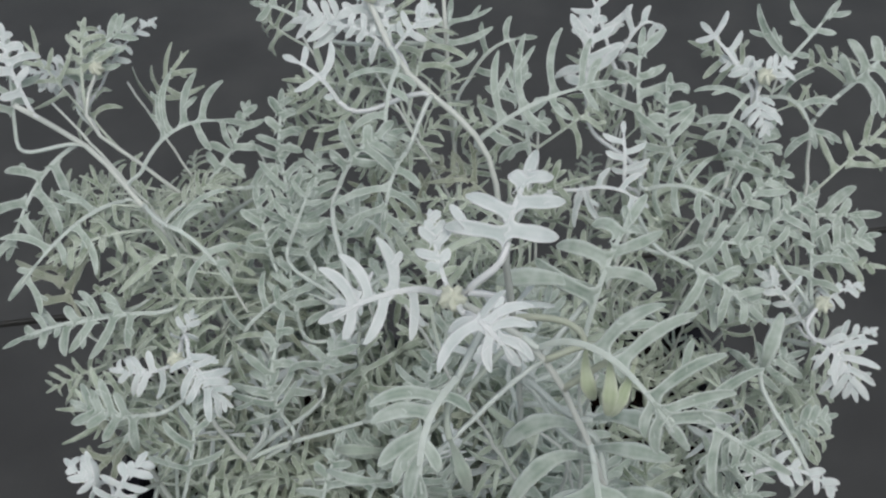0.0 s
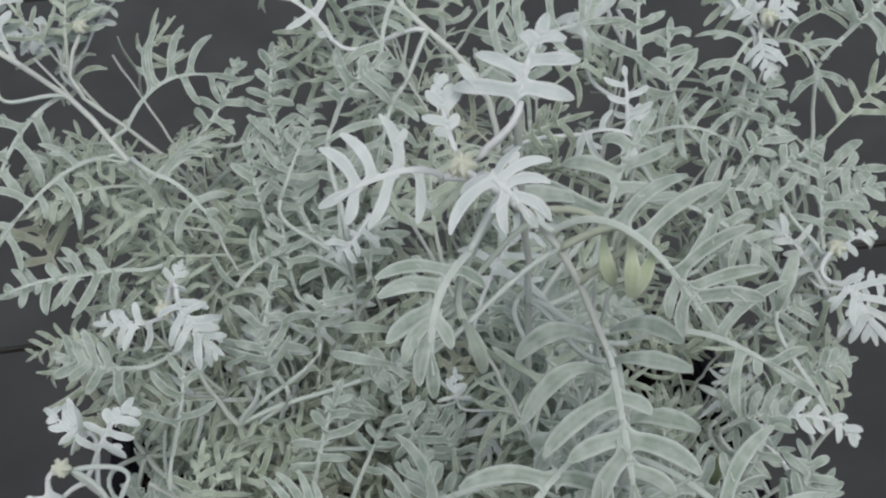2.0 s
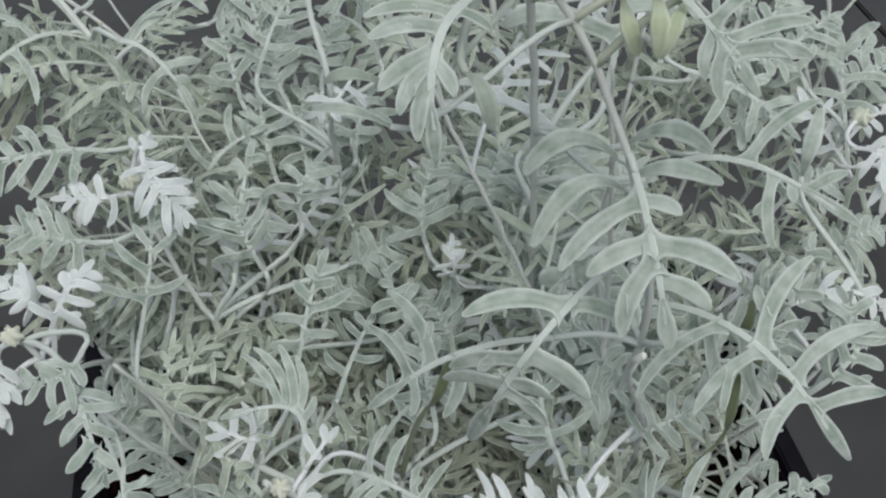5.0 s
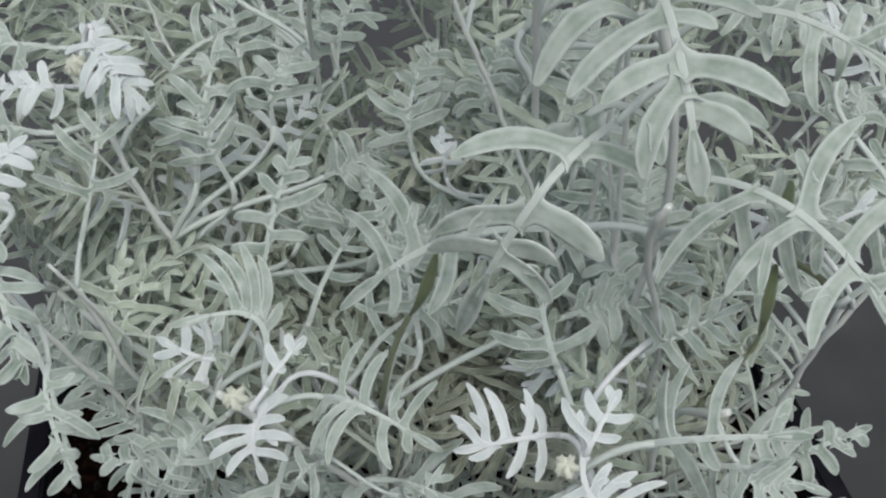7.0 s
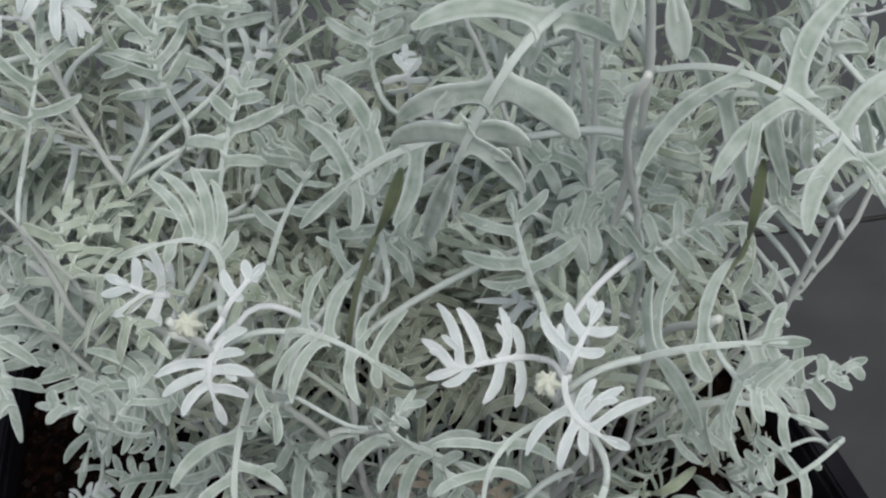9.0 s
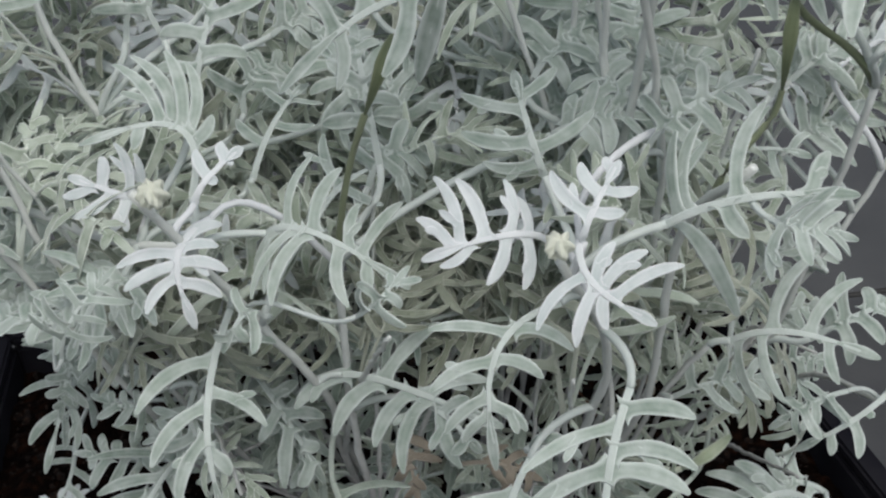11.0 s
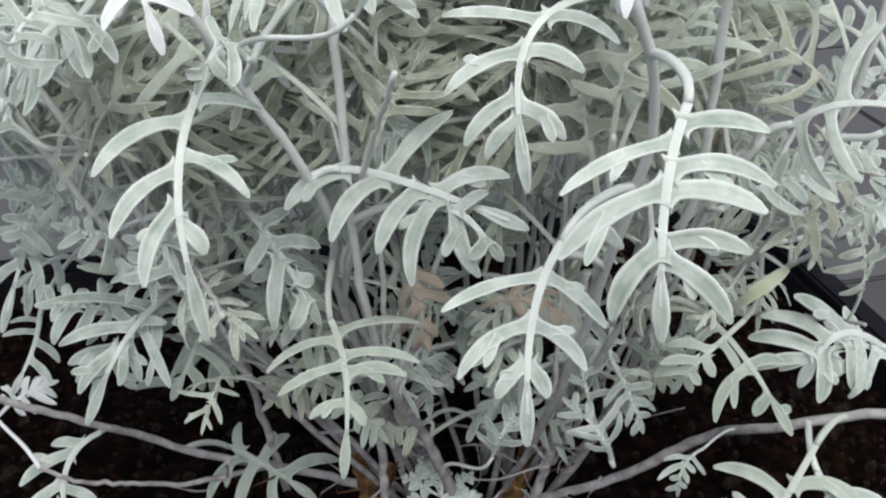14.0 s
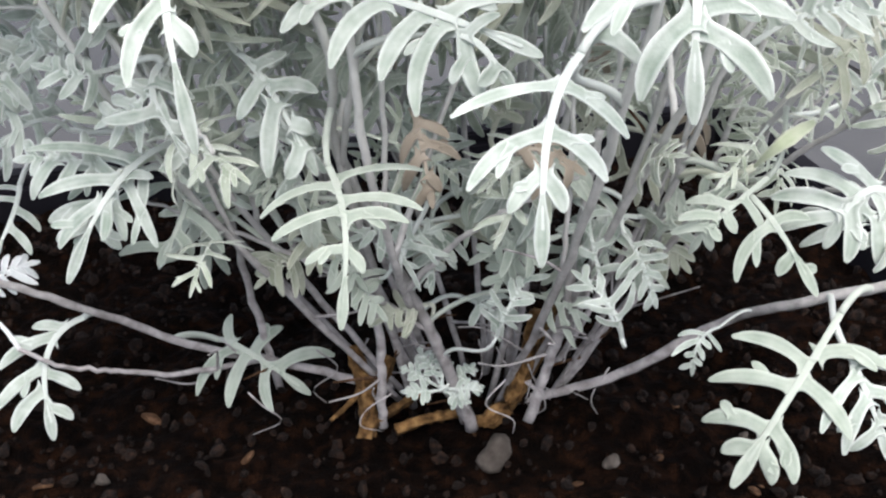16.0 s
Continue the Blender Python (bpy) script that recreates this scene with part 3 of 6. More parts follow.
leaf((0.048, -0.092, 0.450), (0.061, -0.098, 0.460), (0.081, -0.097, 0.452), (-0.12, -0.55, 0.83), 0, 0.0025, 0.0080, silver)
leaf((0.043, -0.087, 0.456), (0.024, -0.092, 0.469), (0.008, -0.097, 0.456), (-0.05, -0.57, 0.82), 0, 0.0025, 0.0091, silver)
leaf((0.046, -0.096, 0.447), (0.027, -0.104, 0.456), (0.011, -0.116, 0.437), (-0.06, -0.54, 0.84), 0, 0.0025, 0.0087, silver)
leaf((0.053, -0.094, 0.410), (0.032, -0.102, 0.420), (0.019, -0.117, 0.397), (-0.06, -0.51, 0.86), 1, 0.0159, 0.0100, silver)
leaf((0.054, -0.094, 0.410), (0.071, -0.098, 0.421), (0.090, -0.098, 0.412), (-0.13, -0.51, 0.85), 0, 0.0027, 0.0093, silver)
leaf((-0.184, 0.001, 0.364), (-0.197, -0.010, 0.370), (-0.218, -0.006, 0.367), (0.27, -0.57, 0.77), 4, 0.0155, 0.0047, young)
leaf((-0.168, -0.005, 0.395), (-0.159, -0.024, 0.391), (-0.143, -0.030, 0.376), (0.23, -0.59, 0.77), 5, 0.0201, 0.0049, young)
leaf((-0.182, 0.016, 0.364), (-0.177, 0.015, 0.379), (-0.174, 0.027, 0.384), (0.24, -0.61, 0.76), 3, 0.0086, 0.0038, young)
leaf((-0.190, -0.032, 0.361), (-0.207, -0.039, 0.370), (-0.226, -0.033, 0.370), (0.30, -0.54, 0.79), 4, 0.0218, 0.0059, silver)
leaf((-0.108, -0.090, 0.292), (-0.116, -0.100, 0.299), (-0.138, -0.091, 0.303), (0.27, -0.75, 0.60), 4, 0.0164, 0.0052, young, lobes=((0.41, 69, 0.019), (0.26, 92, 0.016), (0.70, 65, 0.012), (0.58, -53, 0.016), (0.42, -74, 0.016), (0.75, -39, 0.012)))
leaf((-0.082, -0.117, 0.298), (-0.090, -0.135, 0.292), (-0.084, -0.140, 0.270), (0.23, -0.73, 0.65), 5, 0.0146, 0.0050, young, lobes=((0.25, -156, 0.014), (0.43, 70, 0.019), (0.52, 64, 0.018), (0.37, -120, 0.012), (0.50, -88, 0.016), (0.67, -60, 0.014), (0.62, 51, 0.015)))
leaf((-0.066, -0.110, 0.288), (-0.046, -0.121, 0.293), (-0.014, -0.126, 0.271), (0.11, -0.76, 0.64), 5, 0.0221, 0.0052, silver, lobes=((0.19, 140, 0.019), (0.33, 116, 0.028), (0.42, 101, 0.027), (0.62, 59, 0.020), (0.76, 54, 0.009), (0.25, -86, 0.025), (0.45, -94, 0.024), (0.67, -112, 0.016), (0.72, -85, 0.023)))
leaf((0.027, -0.134, 0.296), (0.012, -0.143, 0.304), (-0.016, -0.143, 0.294), (-0.03, -0.76, 0.65), 5, 0.0149, 0.0050, young, lobes=((0.46, 100, 0.018), (0.62, 81, 0.021), (0.77, 89, 0.024), (0.28, 78, 0.012), (0.80, 59, 0.016), (0.70, -21, 0.012), (0.48, -62, 0.016), (0.31, -87, 0.017)))
leaf((0.034, -0.151, 0.307), (0.037, -0.168, 0.301), (0.057, -0.168, 0.288), (-0.11, -0.73, 0.68), 4, 0.0148, 0.0050, young, lobes=((0.37, 76, 0.021), (0.50, 64, 0.018), (0.59, 49, 0.010), (0.48, -115, 0.014), (0.55, -84, 0.018), (0.66, -59, 0.024)))
leaf((0.063, -0.135, 0.302), (0.070, -0.148, 0.303), (0.082, -0.154, 0.281), (-0.19, -0.74, 0.65), 0, 0.0018, 0.0059, silver)
leaf((-0.067, -0.124, 0.264), (-0.072, -0.134, 0.271), (-0.079, -0.135, 0.258), (0.17, -0.71, 0.68), 2, 0.0121, 0.0044, silver)
leaf((0.029, -0.153, 0.286), (0.008, -0.170, 0.277), (0.011, -0.182, 0.243), (-0.07, -0.79, 0.61), 4, 0.0179, 0.0047, silver, lobes=((0.32, 54, 0.024), (0.29, -121, 0.019), (0.50, 49, 0.021), (0.49, -92, 0.015), (0.68, 51, 0.017), (0.71, -53, 0.014), (0.76, 49, 0.012)))
leaf((0.023, -0.118, 0.200), (0.029, -0.126, 0.211), (0.041, -0.125, 0.201), (-0.10, -0.81, 0.57), 0, 0.0110, 0.0059, silver)
leaf((-0.047, -0.094, 0.217), (-0.024, -0.096, 0.212), (0.022, -0.108, 0.196), (0.04, -0.83, 0.55), 3, 0.0299, 0.0070, silver, lobes=((0.12, 148, 0.025), (0.38, 119, 0.028), (0.55, 107, 0.026), (0.63, 91, 0.031), (0.38, -64, 0.031), (0.62, -38, 0.024), (0.69, 55, 0.026)))
leaf((-0.017, -0.092, 0.201), (-0.006, -0.105, 0.203), (0.006, -0.107, 0.186), (-0.01, -0.82, 0.57), 1, 0.0118, 0.0057, silver)
leaf((-0.099, -0.022, 0.179), (-0.081, -0.044, 0.162), (-0.063, -0.049, 0.140), (0.15, -0.84, 0.53), 3, 0.0240, 0.0059, silver, lobes=((0.24, 91, 0.017), (0.33, -107, 0.024), (0.53, -94, 0.031), (0.61, 84, 0.009), (0.71, -57, 0.009)))
leaf((0.148, -0.075, 0.131), (0.127, -0.083, 0.141), (0.116, -0.087, 0.120), (-0.29, -0.71, 0.64), 3, 0.0245, 0.0068, silver, lobes=((0.34, 38, 0.025), (0.58, 68, 0.026), (0.72, 70, 0.026), (0.70, -34, 0.019), (0.78, 51, 0.022), (0.27, -101, 0.020)))
leaf((0.125, -0.085, 0.094), (0.104, -0.107, 0.076), (0.082, -0.119, 0.042), (-0.25, -0.68, 0.69), 3, 0.0283, 0.0073, green, lobes=((0.37, 86, 0.028), (0.49, 66, 0.030), (0.72, 69, 0.023), (0.44, -72, 0.026), (0.29, -115, 0.025), (0.69, -55, 0.021), (0.81, 53, 0.012), (0.79, -52, 0.014)))
leaf((0.125, -0.090, 0.085), (0.129, -0.107, 0.076), (0.138, -0.113, 0.053), (-0.30, -0.66, 0.69), 3, 0.0218, 0.0054, silver)
leaf((-0.180, -0.009, 0.053), (-0.193, -0.028, 0.042), (-0.189, -0.041, 0.005), (0.31, -0.68, 0.66), 3, 0.0270, 0.0066, silver, lobes=((0.27, 27, 0.027), (0.54, 44, 0.027), (0.58, -66, 0.017), (0.69, 44, 0.022), (0.79, -51, 0.012), (0.18, 48, 0.013)))
leaf((-0.128, 0.015, 0.025), (-0.111, 0.002, 0.026), (-0.078, -0.004, 0.001), (0.17, -0.72, 0.68), 3, 0.0289, 0.0066, green, lobes=((0.39, 104, 0.029), (0.50, 79, 0.027), (0.54, -81, 0.019), (0.66, 53, 0.022), (0.72, -52, 0.029), (0.32, -133, 0.016)))
leaf((-0.154, 0.056, 0.072), (-0.140, 0.044, 0.074), (-0.131, 0.042, 0.057), (0.21, -0.78, 0.59), 3, 0.0283, 0.0065, green)
leaf((0.048, -0.047, 0.072), (0.040, -0.044, 0.103), (0.037, -0.025, 0.126), (-0.11, -0.78, 0.62), 4, 0.0146, 0.0035, silver)
leaf((0.201, 0.077, 0.321), (0.195, 0.100, 0.358), (0.197, 0.126, 0.374), (-0.23, -0.53, 0.82), 3, 0.0271, 0.0056, silver)
leaf((0.187, 0.044, 0.362), (0.200, 0.030, 0.363), (0.210, 0.017, 0.343), (-0.25, -0.48, 0.84), 5, 0.0214, 0.0052, young)
leaf((0.201, 0.076, 0.321), (0.179, 0.088, 0.348), (0.165, 0.099, 0.352), (-0.21, -0.52, 0.83), 4, 0.0174, 0.0051, young)
leaf((0.198, 0.166, 0.340), (0.215, 0.159, 0.348), (0.249, 0.166, 0.344), (-0.23, -0.57, 0.79), 3, 0.0310, 0.0078, silver)
leaf((0.205, 0.177, 0.436), (0.218, 0.180, 0.453), (0.234, 0.196, 0.458), (-0.26, -0.64, 0.72), 3, 0.0282, 0.0071, silver)
leaf((-0.067, 0.145, 0.489), (-0.079, 0.147, 0.507), (-0.084, 0.167, 0.517), (0.11, -0.69, 0.72), 4, 0.0210, 0.0071, young)
leaf((-0.084, 0.150, 0.494), (-0.101, 0.144, 0.506), (-0.118, 0.145, 0.501), (0.15, -0.68, 0.72), 4, 0.0175, 0.0056, young)
leaf((-0.283, 0.181, 0.404), (-0.269, 0.196, 0.432), (-0.241, 0.222, 0.444), (0.31, -0.62, 0.72), 6, 0.0171, 0.0053, silver)
leaf((-0.283, 0.181, 0.404), (-0.290, 0.185, 0.424), (-0.307, 0.177, 0.410), (0.33, -0.61, 0.72), 4, 0.0163, 0.0053, young)
leaf((-0.271, 0.103, 0.461), (-0.281, 0.115, 0.487), (-0.288, 0.134, 0.498), (0.37, -0.60, 0.71), 4, 0.0176, 0.0056, young)
leaf((-0.256, 0.112, 0.430), (-0.276, 0.083, 0.420), (-0.292, 0.051, 0.386), (0.35, -0.54, 0.77), 3, 0.0295, 0.0064, silver)
leaf((-0.204, 0.040, 0.361), (-0.239, 0.027, 0.368), (-0.288, 0.017, 0.355), (0.30, -0.47, 0.83), 5, 0.0229, 0.0059, silver)
leaf((-0.169, -0.065, 0.329), (-0.162, -0.049, 0.358), (-0.164, -0.024, 0.373), (0.22, -0.40, 0.89), 3, 0.0290, 0.0045, silver)
leaf((-0.133, -0.012, 0.322), (-0.129, 0.006, 0.353), (-0.125, 0.035, 0.370), (0.17, -0.46, 0.87), 3, 0.0255, 0.0058, silver)
leaf((0.044, -0.031, 0.442), (0.054, -0.006, 0.479), (0.065, 0.013, 0.487), (-0.08, -0.55, 0.83), 3, 0.0329, 0.0074, silver)
leaf((0.050, -0.008, 0.461), (0.020, -0.014, 0.475), (0.001, -0.013, 0.468), (-0.03, -0.54, 0.84), 0, 0.0030, 0.0096, silver)
leaf((0.102, 0.088, 0.381), (0.131, 0.070, 0.379), (0.156, 0.060, 0.361), (-0.16, -0.53, 0.83), 3, 0.0295, 0.0064, silver)
leaf((-0.069, 0.036, 0.413), (-0.078, 0.016, 0.409), (-0.090, 0.016, 0.402), (0.11, -0.69, 0.71), 4, 0.0121, 0.0039, young)
leaf((-0.019, -0.038, 0.346), (-0.020, -0.042, 0.360), (-0.021, -0.029, 0.365), (0.02, -0.60, 0.80), 4, 0.0106, 0.0034, young)
leaf((-0.095, -0.078, 0.312), (-0.087, -0.060, 0.348), (-0.081, -0.042, 0.359), (0.13, -0.57, 0.81), 4, 0.0206, 0.0056, silver)
leaf((0.059, -0.112, 0.318), (0.071, -0.115, 0.333), (0.094, -0.104, 0.337), (-0.17, -0.65, 0.74), 4, 0.0194, 0.0047, silver)
leaf((0.070, -0.033, 0.280), (0.050, -0.037, 0.295), (0.036, -0.026, 0.299), (-0.10, -0.68, 0.72), 4, 0.0212, 0.0054, silver)
leaf((0.084, -0.165, 0.320), (0.088, -0.177, 0.324), (0.102, -0.173, 0.319), (-0.22, -0.55, 0.80), 4, 0.0162, 0.0039, silver)
leaf((0.068, -0.106, 0.375), (0.091, -0.110, 0.388), (0.124, -0.114, 0.373), (-0.23, -0.72, 0.66), 3, 0.0258, 0.0058, silver)
leaf((0.112, -0.102, 0.380), (0.118, -0.100, 0.400), (0.125, -0.083, 0.413), (-0.29, -0.73, 0.62), 2, 0.0178, 0.0052, silver)
leaf((-0.131, -0.141, 0.260), (-0.123, -0.143, 0.278), (-0.112, -0.131, 0.287), (0.30, -0.68, 0.67), 4, 0.0156, 0.0028, silver)
leaf((-0.079, -0.030, 0.161), (-0.082, -0.046, 0.158), (-0.066, -0.056, 0.127), (0.14, -0.66, 0.74), 4, 0.0209, 0.0053, silver)
leaf((0.172, -0.034, 0.097), (0.152, -0.040, 0.110), (0.133, -0.039, 0.101), (-0.28, -0.66, 0.70), 3, 0.0267, 0.0070, silver)
leaf((-0.120, -0.052, 0.142), (-0.135, -0.065, 0.141), (-0.154, -0.073, 0.114), (0.23, -0.67, 0.71), 4, 0.0227, 0.0051, silver)
leaf((-0.203, -0.075, 0.362), (-0.207, -0.081, 0.373), (-0.223, -0.070, 0.377), (0.32, -0.54, 0.78), 4, 0.0125, 0.0048, young)
leaf((-0.198, -0.089, 0.355), (-0.187, -0.083, 0.377), (-0.178, -0.070, 0.382), (0.30, -0.55, 0.78), 4, 0.0132, 0.0052, young)
leaf((-0.175, -0.124, 0.369), (-0.165, -0.142, 0.367), (-0.157, -0.158, 0.341), (0.28, -0.48, 0.83), 4, 0.0203, 0.0055, silver)
leaf((-0.170, -0.116, 0.378), (-0.175, -0.131, 0.379), (-0.193, -0.130, 0.373), (0.30, -0.50, 0.81), 4, 0.0152, 0.0048, silver)
leaf((-0.210, -0.104, 0.349), (-0.214, -0.117, 0.351), (-0.227, -0.122, 0.338), (0.33, -0.48, 0.81), 4, 0.0136, 0.0051, young)
leaf((-0.218, -0.099, 0.355), (-0.215, -0.117, 0.352), (-0.224, -0.131, 0.330), (0.32, -0.45, 0.84), 4, 0.0132, 0.0054, young)
leaf((0.155, -0.017, 0.310), (0.178, -0.020, 0.321), (0.204, -0.026, 0.306), (-0.24, -0.50, 0.83), 4, 0.0121, 0.0054, young)
leaf((0.169, -0.002, 0.324), (0.181, -0.001, 0.341), (0.198, 0.006, 0.339), (-0.25, -0.53, 0.81), 4, 0.0151, 0.0049, silver)
leaf((0.128, -0.113, 0.350), (0.142, -0.111, 0.368), (0.154, -0.096, 0.375), (-0.26, -0.52, 0.81), 3, 0.0208, 0.0053, silver)
leaf((0.136, -0.107, 0.356), (0.144, -0.099, 0.380), (0.142, -0.090, 0.382), (-0.23, -0.46, 0.85), 4, 0.0168, 0.0049, silver)
leaf((0.154, 0.021, 0.361), (0.155, 0.022, 0.379), (0.162, 0.040, 0.389), (-0.25, -0.65, 0.72), 0, 0.0031, 0.0091, silver)
leaf((-0.028, -0.092, 0.304), (-0.033, -0.082, 0.333), (-0.036, -0.065, 0.342), (0.04, -0.54, 0.84), 4, 0.0174, 0.0055, silver)
leaf((-0.153, -0.147, 0.342), (-0.148, -0.166, 0.335), (-0.138, -0.178, 0.312), (0.30, -0.52, 0.80), 4, 0.0167, 0.0042, silver)
leaf((-0.108, -0.108, 0.273), (-0.121, -0.122, 0.275), (-0.143, -0.122, 0.266), (0.21, -0.53, 0.82), 4, 0.0200, 0.0055, silver)
leaf((-0.124, -0.113, 0.268), (-0.137, -0.128, 0.268), (-0.160, -0.123, 0.266), (0.23, -0.51, 0.83), 4, 0.0175, 0.0047, silver)
leaf((0.135, -0.076, 0.217), (0.151, -0.079, 0.230), (0.175, -0.069, 0.233), (-0.25, -0.52, 0.81), 4, 0.0197, 0.0057, silver)
leaf((-0.089, -0.053, 0.186), (-0.076, -0.070, 0.178), (-0.060, -0.080, 0.148), (0.13, -0.72, 0.68), 3, 0.0216, 0.0059, silver)
leaf((-0.168, -0.022, 0.188), (-0.177, -0.039, 0.178), (-0.182, -0.043, 0.158), (0.34, -0.77, 0.55), 4, 0.0143, 0.0045, silver)
leaf((0.053, -0.040, 0.105), (0.058, -0.056, 0.099), (0.064, -0.059, 0.081), (-0.13, -0.72, 0.69), 4, 0.0114, 0.0036, silver)
leaf((-0.228, -0.007, 0.061), (-0.210, -0.011, 0.077), (-0.200, -0.004, 0.077), (0.34, -0.68, 0.65), 5, 0.0118, 0.0037, young)
leaf((-0.115, -0.058, 0.184), (-0.114, -0.075, 0.175), (-0.100, -0.080, 0.152), (0.24, -0.77, 0.59), 2, 0.0176, 0.0055, silver)
leaf((-0.162, 0.121, 0.389), (-0.142, 0.115, 0.398), (-0.114, 0.120, 0.392), (0.18, -0.58, 0.80), 5, 0.0193, 0.0056, silver)
leaf((-0.142, 0.132, 0.397), (-0.139, 0.139, 0.419), (-0.140, 0.167, 0.436), (0.18, -0.61, 0.77), 4, 0.0193, 0.0056, silver)
leaf((-0.087, 0.058, 0.458), (-0.074, 0.066, 0.480), (-0.057, 0.076, 0.480), (0.11, -0.61, 0.78), 4, 0.0198, 0.0058, silver)
leaf((0.018, 0.142, 0.396), (0.013, 0.154, 0.423), (0.002, 0.181, 0.440), (-0.01, -0.63, 0.77), 3, 0.0308, 0.0067, silver)
leaf((0.089, 0.161, 0.407), (0.082, 0.177, 0.438), (0.085, 0.206, 0.455), (-0.10, -0.65, 0.75), 3, 0.0270, 0.0062, silver)
leaf((0.052, 0.171, 0.419), (0.050, 0.188, 0.450), (0.056, 0.217, 0.467), (-0.06, -0.67, 0.74), 4, 0.0231, 0.0067, young)
leaf((0.109, 0.140, 0.403), (0.099, 0.151, 0.429), (0.102, 0.179, 0.446), (-0.12, -0.63, 0.77), 4, 0.0227, 0.0061, silver)
leaf((-0.118, -0.010, 0.322), (-0.127, -0.006, 0.344), (-0.135, 0.013, 0.355), (0.17, -0.57, 0.80), 4, 0.0234, 0.0053, silver)
leaf((-0.098, 0.004, 0.343), (-0.097, 0.008, 0.364), (-0.086, 0.023, 0.371), (0.13, -0.61, 0.79), 4, 0.0199, 0.0053, silver)
leaf((-0.230, 0.003, 0.284), (-0.218, 0.007, 0.305), (-0.205, 0.022, 0.314), (0.33, -0.65, 0.69), 4, 0.0179, 0.0048, silver)
leaf((-0.136, -0.053, 0.141), (-0.153, -0.061, 0.150), (-0.172, -0.056, 0.148), (0.30, -0.74, 0.61), 4, 0.0164, 0.0048, silver)
leaf((0.092, -0.069, 0.145), (0.099, -0.076, 0.157), (0.112, -0.067, 0.161), (-0.24, -0.75, 0.62), 0, 0.0022, 0.0058, yellow)
leaf((0.097, -0.071, 0.142), (0.076, -0.088, 0.134), (0.072, -0.086, 0.126), (-0.19, -0.72, 0.66), 4, 0.0134, 0.0042, green)
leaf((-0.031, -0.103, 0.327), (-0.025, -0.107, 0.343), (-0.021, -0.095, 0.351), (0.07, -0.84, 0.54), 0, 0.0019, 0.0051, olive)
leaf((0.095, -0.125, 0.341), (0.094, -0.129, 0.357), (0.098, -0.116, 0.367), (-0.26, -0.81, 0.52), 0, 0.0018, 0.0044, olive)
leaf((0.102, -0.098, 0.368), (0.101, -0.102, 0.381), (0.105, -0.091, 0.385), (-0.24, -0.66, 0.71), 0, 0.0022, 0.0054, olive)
leaf((-0.013, -0.139, 0.527), (-0.008, -0.152, 0.530), (-0.005, -0.155, 0.518), (0.01, -0.57, 0.82), 0, 0.0020, 0.0059, green)
leaf((-0.034, -0.143, 0.524), (-0.045, -0.150, 0.534), (-0.054, -0.147, 0.529), (0.10, -0.57, 0.81), 0, 0.0020, 0.0044, green)
leaf((-0.035, -0.151, 0.516), (-0.045, -0.158, 0.527), (-0.057, -0.153, 0.524), (0.10, -0.55, 0.83), 0, 0.0020, 0.0041, silver)
leaf((0.051, -0.059, 0.068), (0.045, -0.063, 0.086), (0.031, -0.052, 0.095), (-0.12, -0.74, 0.66), 4, 0.0143, 0.0035, silver)
leaf((0.002, -0.051, 0.065), (0.007, -0.055, 0.082), (0.018, -0.043, 0.093), (-0.04, -0.75, 0.66), 4, 0.0122, 0.0032, silver)
leaf((-0.040, -0.043, 0.092), (-0.033, -0.049, 0.107), (-0.017, -0.040, 0.110), (0.04, -0.78, 0.62), 4, 0.0145, 0.0035, silver)
leaf((0.065, -0.041, 0.102), (0.072, -0.047, 0.116), (0.093, -0.036, 0.123), (-0.18, -0.78, 0.60), 4, 0.0167, 0.0042, green)
leaf((0.029, -0.031, 0.122), (0.007, -0.042, 0.127), (-0.008, -0.034, 0.131), (-0.04, -0.81, 0.59), 4, 0.0167, 0.0042, silver)
leaf((0.090, -0.056, 0.071), (0.079, -0.069, 0.072), (0.078, -0.070, 0.057), (-0.17, -0.67, 0.72), 4, 0.0089, 0.0025, silver)
leaf((-0.114, -0.055, 0.182), (-0.118, -0.071, 0.177), (-0.137, -0.070, 0.167), (0.21, -0.71, 0.67), 4, 0.0168, 0.0045, silver)
leaf((0.083, -0.079, 0.192), (0.100, -0.086, 0.205), (0.120, -0.081, 0.202), (-0.24, -0.72, 0.65), 4, 0.0181, 0.0046, silver)
leaf((0.150, -0.085, 0.198), (0.132, -0.096, 0.201), (0.122, -0.095, 0.191), (-0.31, -0.69, 0.65), 4, 0.0155, 0.0042, silver)
leaf((-0.017, -0.068, 0.222), (-0.028, -0.080, 0.224), (-0.041, -0.077, 0.216), (0.03, -0.78, 0.63), 4, 0.0156, 0.0042, silver)
leaf((-0.033, -0.154, 0.283), (-0.025, -0.162, 0.294), (-0.018, -0.153, 0.298), (0.04, -0.82, 0.57), 3, 0.0114, 0.0033, silver)
leaf((-0.059, 0.114, 0.496), (-0.063, 0.088, 0.488), (-0.061, 0.072, 0.463), (0.09, -0.59, 0.80), 4, 0.0200, 0.0055, silver, lobes=((0.07, 63, 0.027), (0.08, -78, 0.014), (0.28, -72, 0.012), (0.56, 64, 0.021), (0.72, -69, 0.015), (0.83, 59, 0.013),))
leaf((-0.052, 0.080, 0.465), (-0.059, 0.059, 0.461), (-0.062, 0.041, 0.438), (0.08, -0.55, 0.83), 4, 0.0200, 0.0055, silver, lobes=((0.25, 65, 0.032), (0.31, -77, 0.017), (0.55, 61, 0.033), (0.60, -70, 0.019), (0.76, 57, 0.028), (0.84, -55, 0.015),))
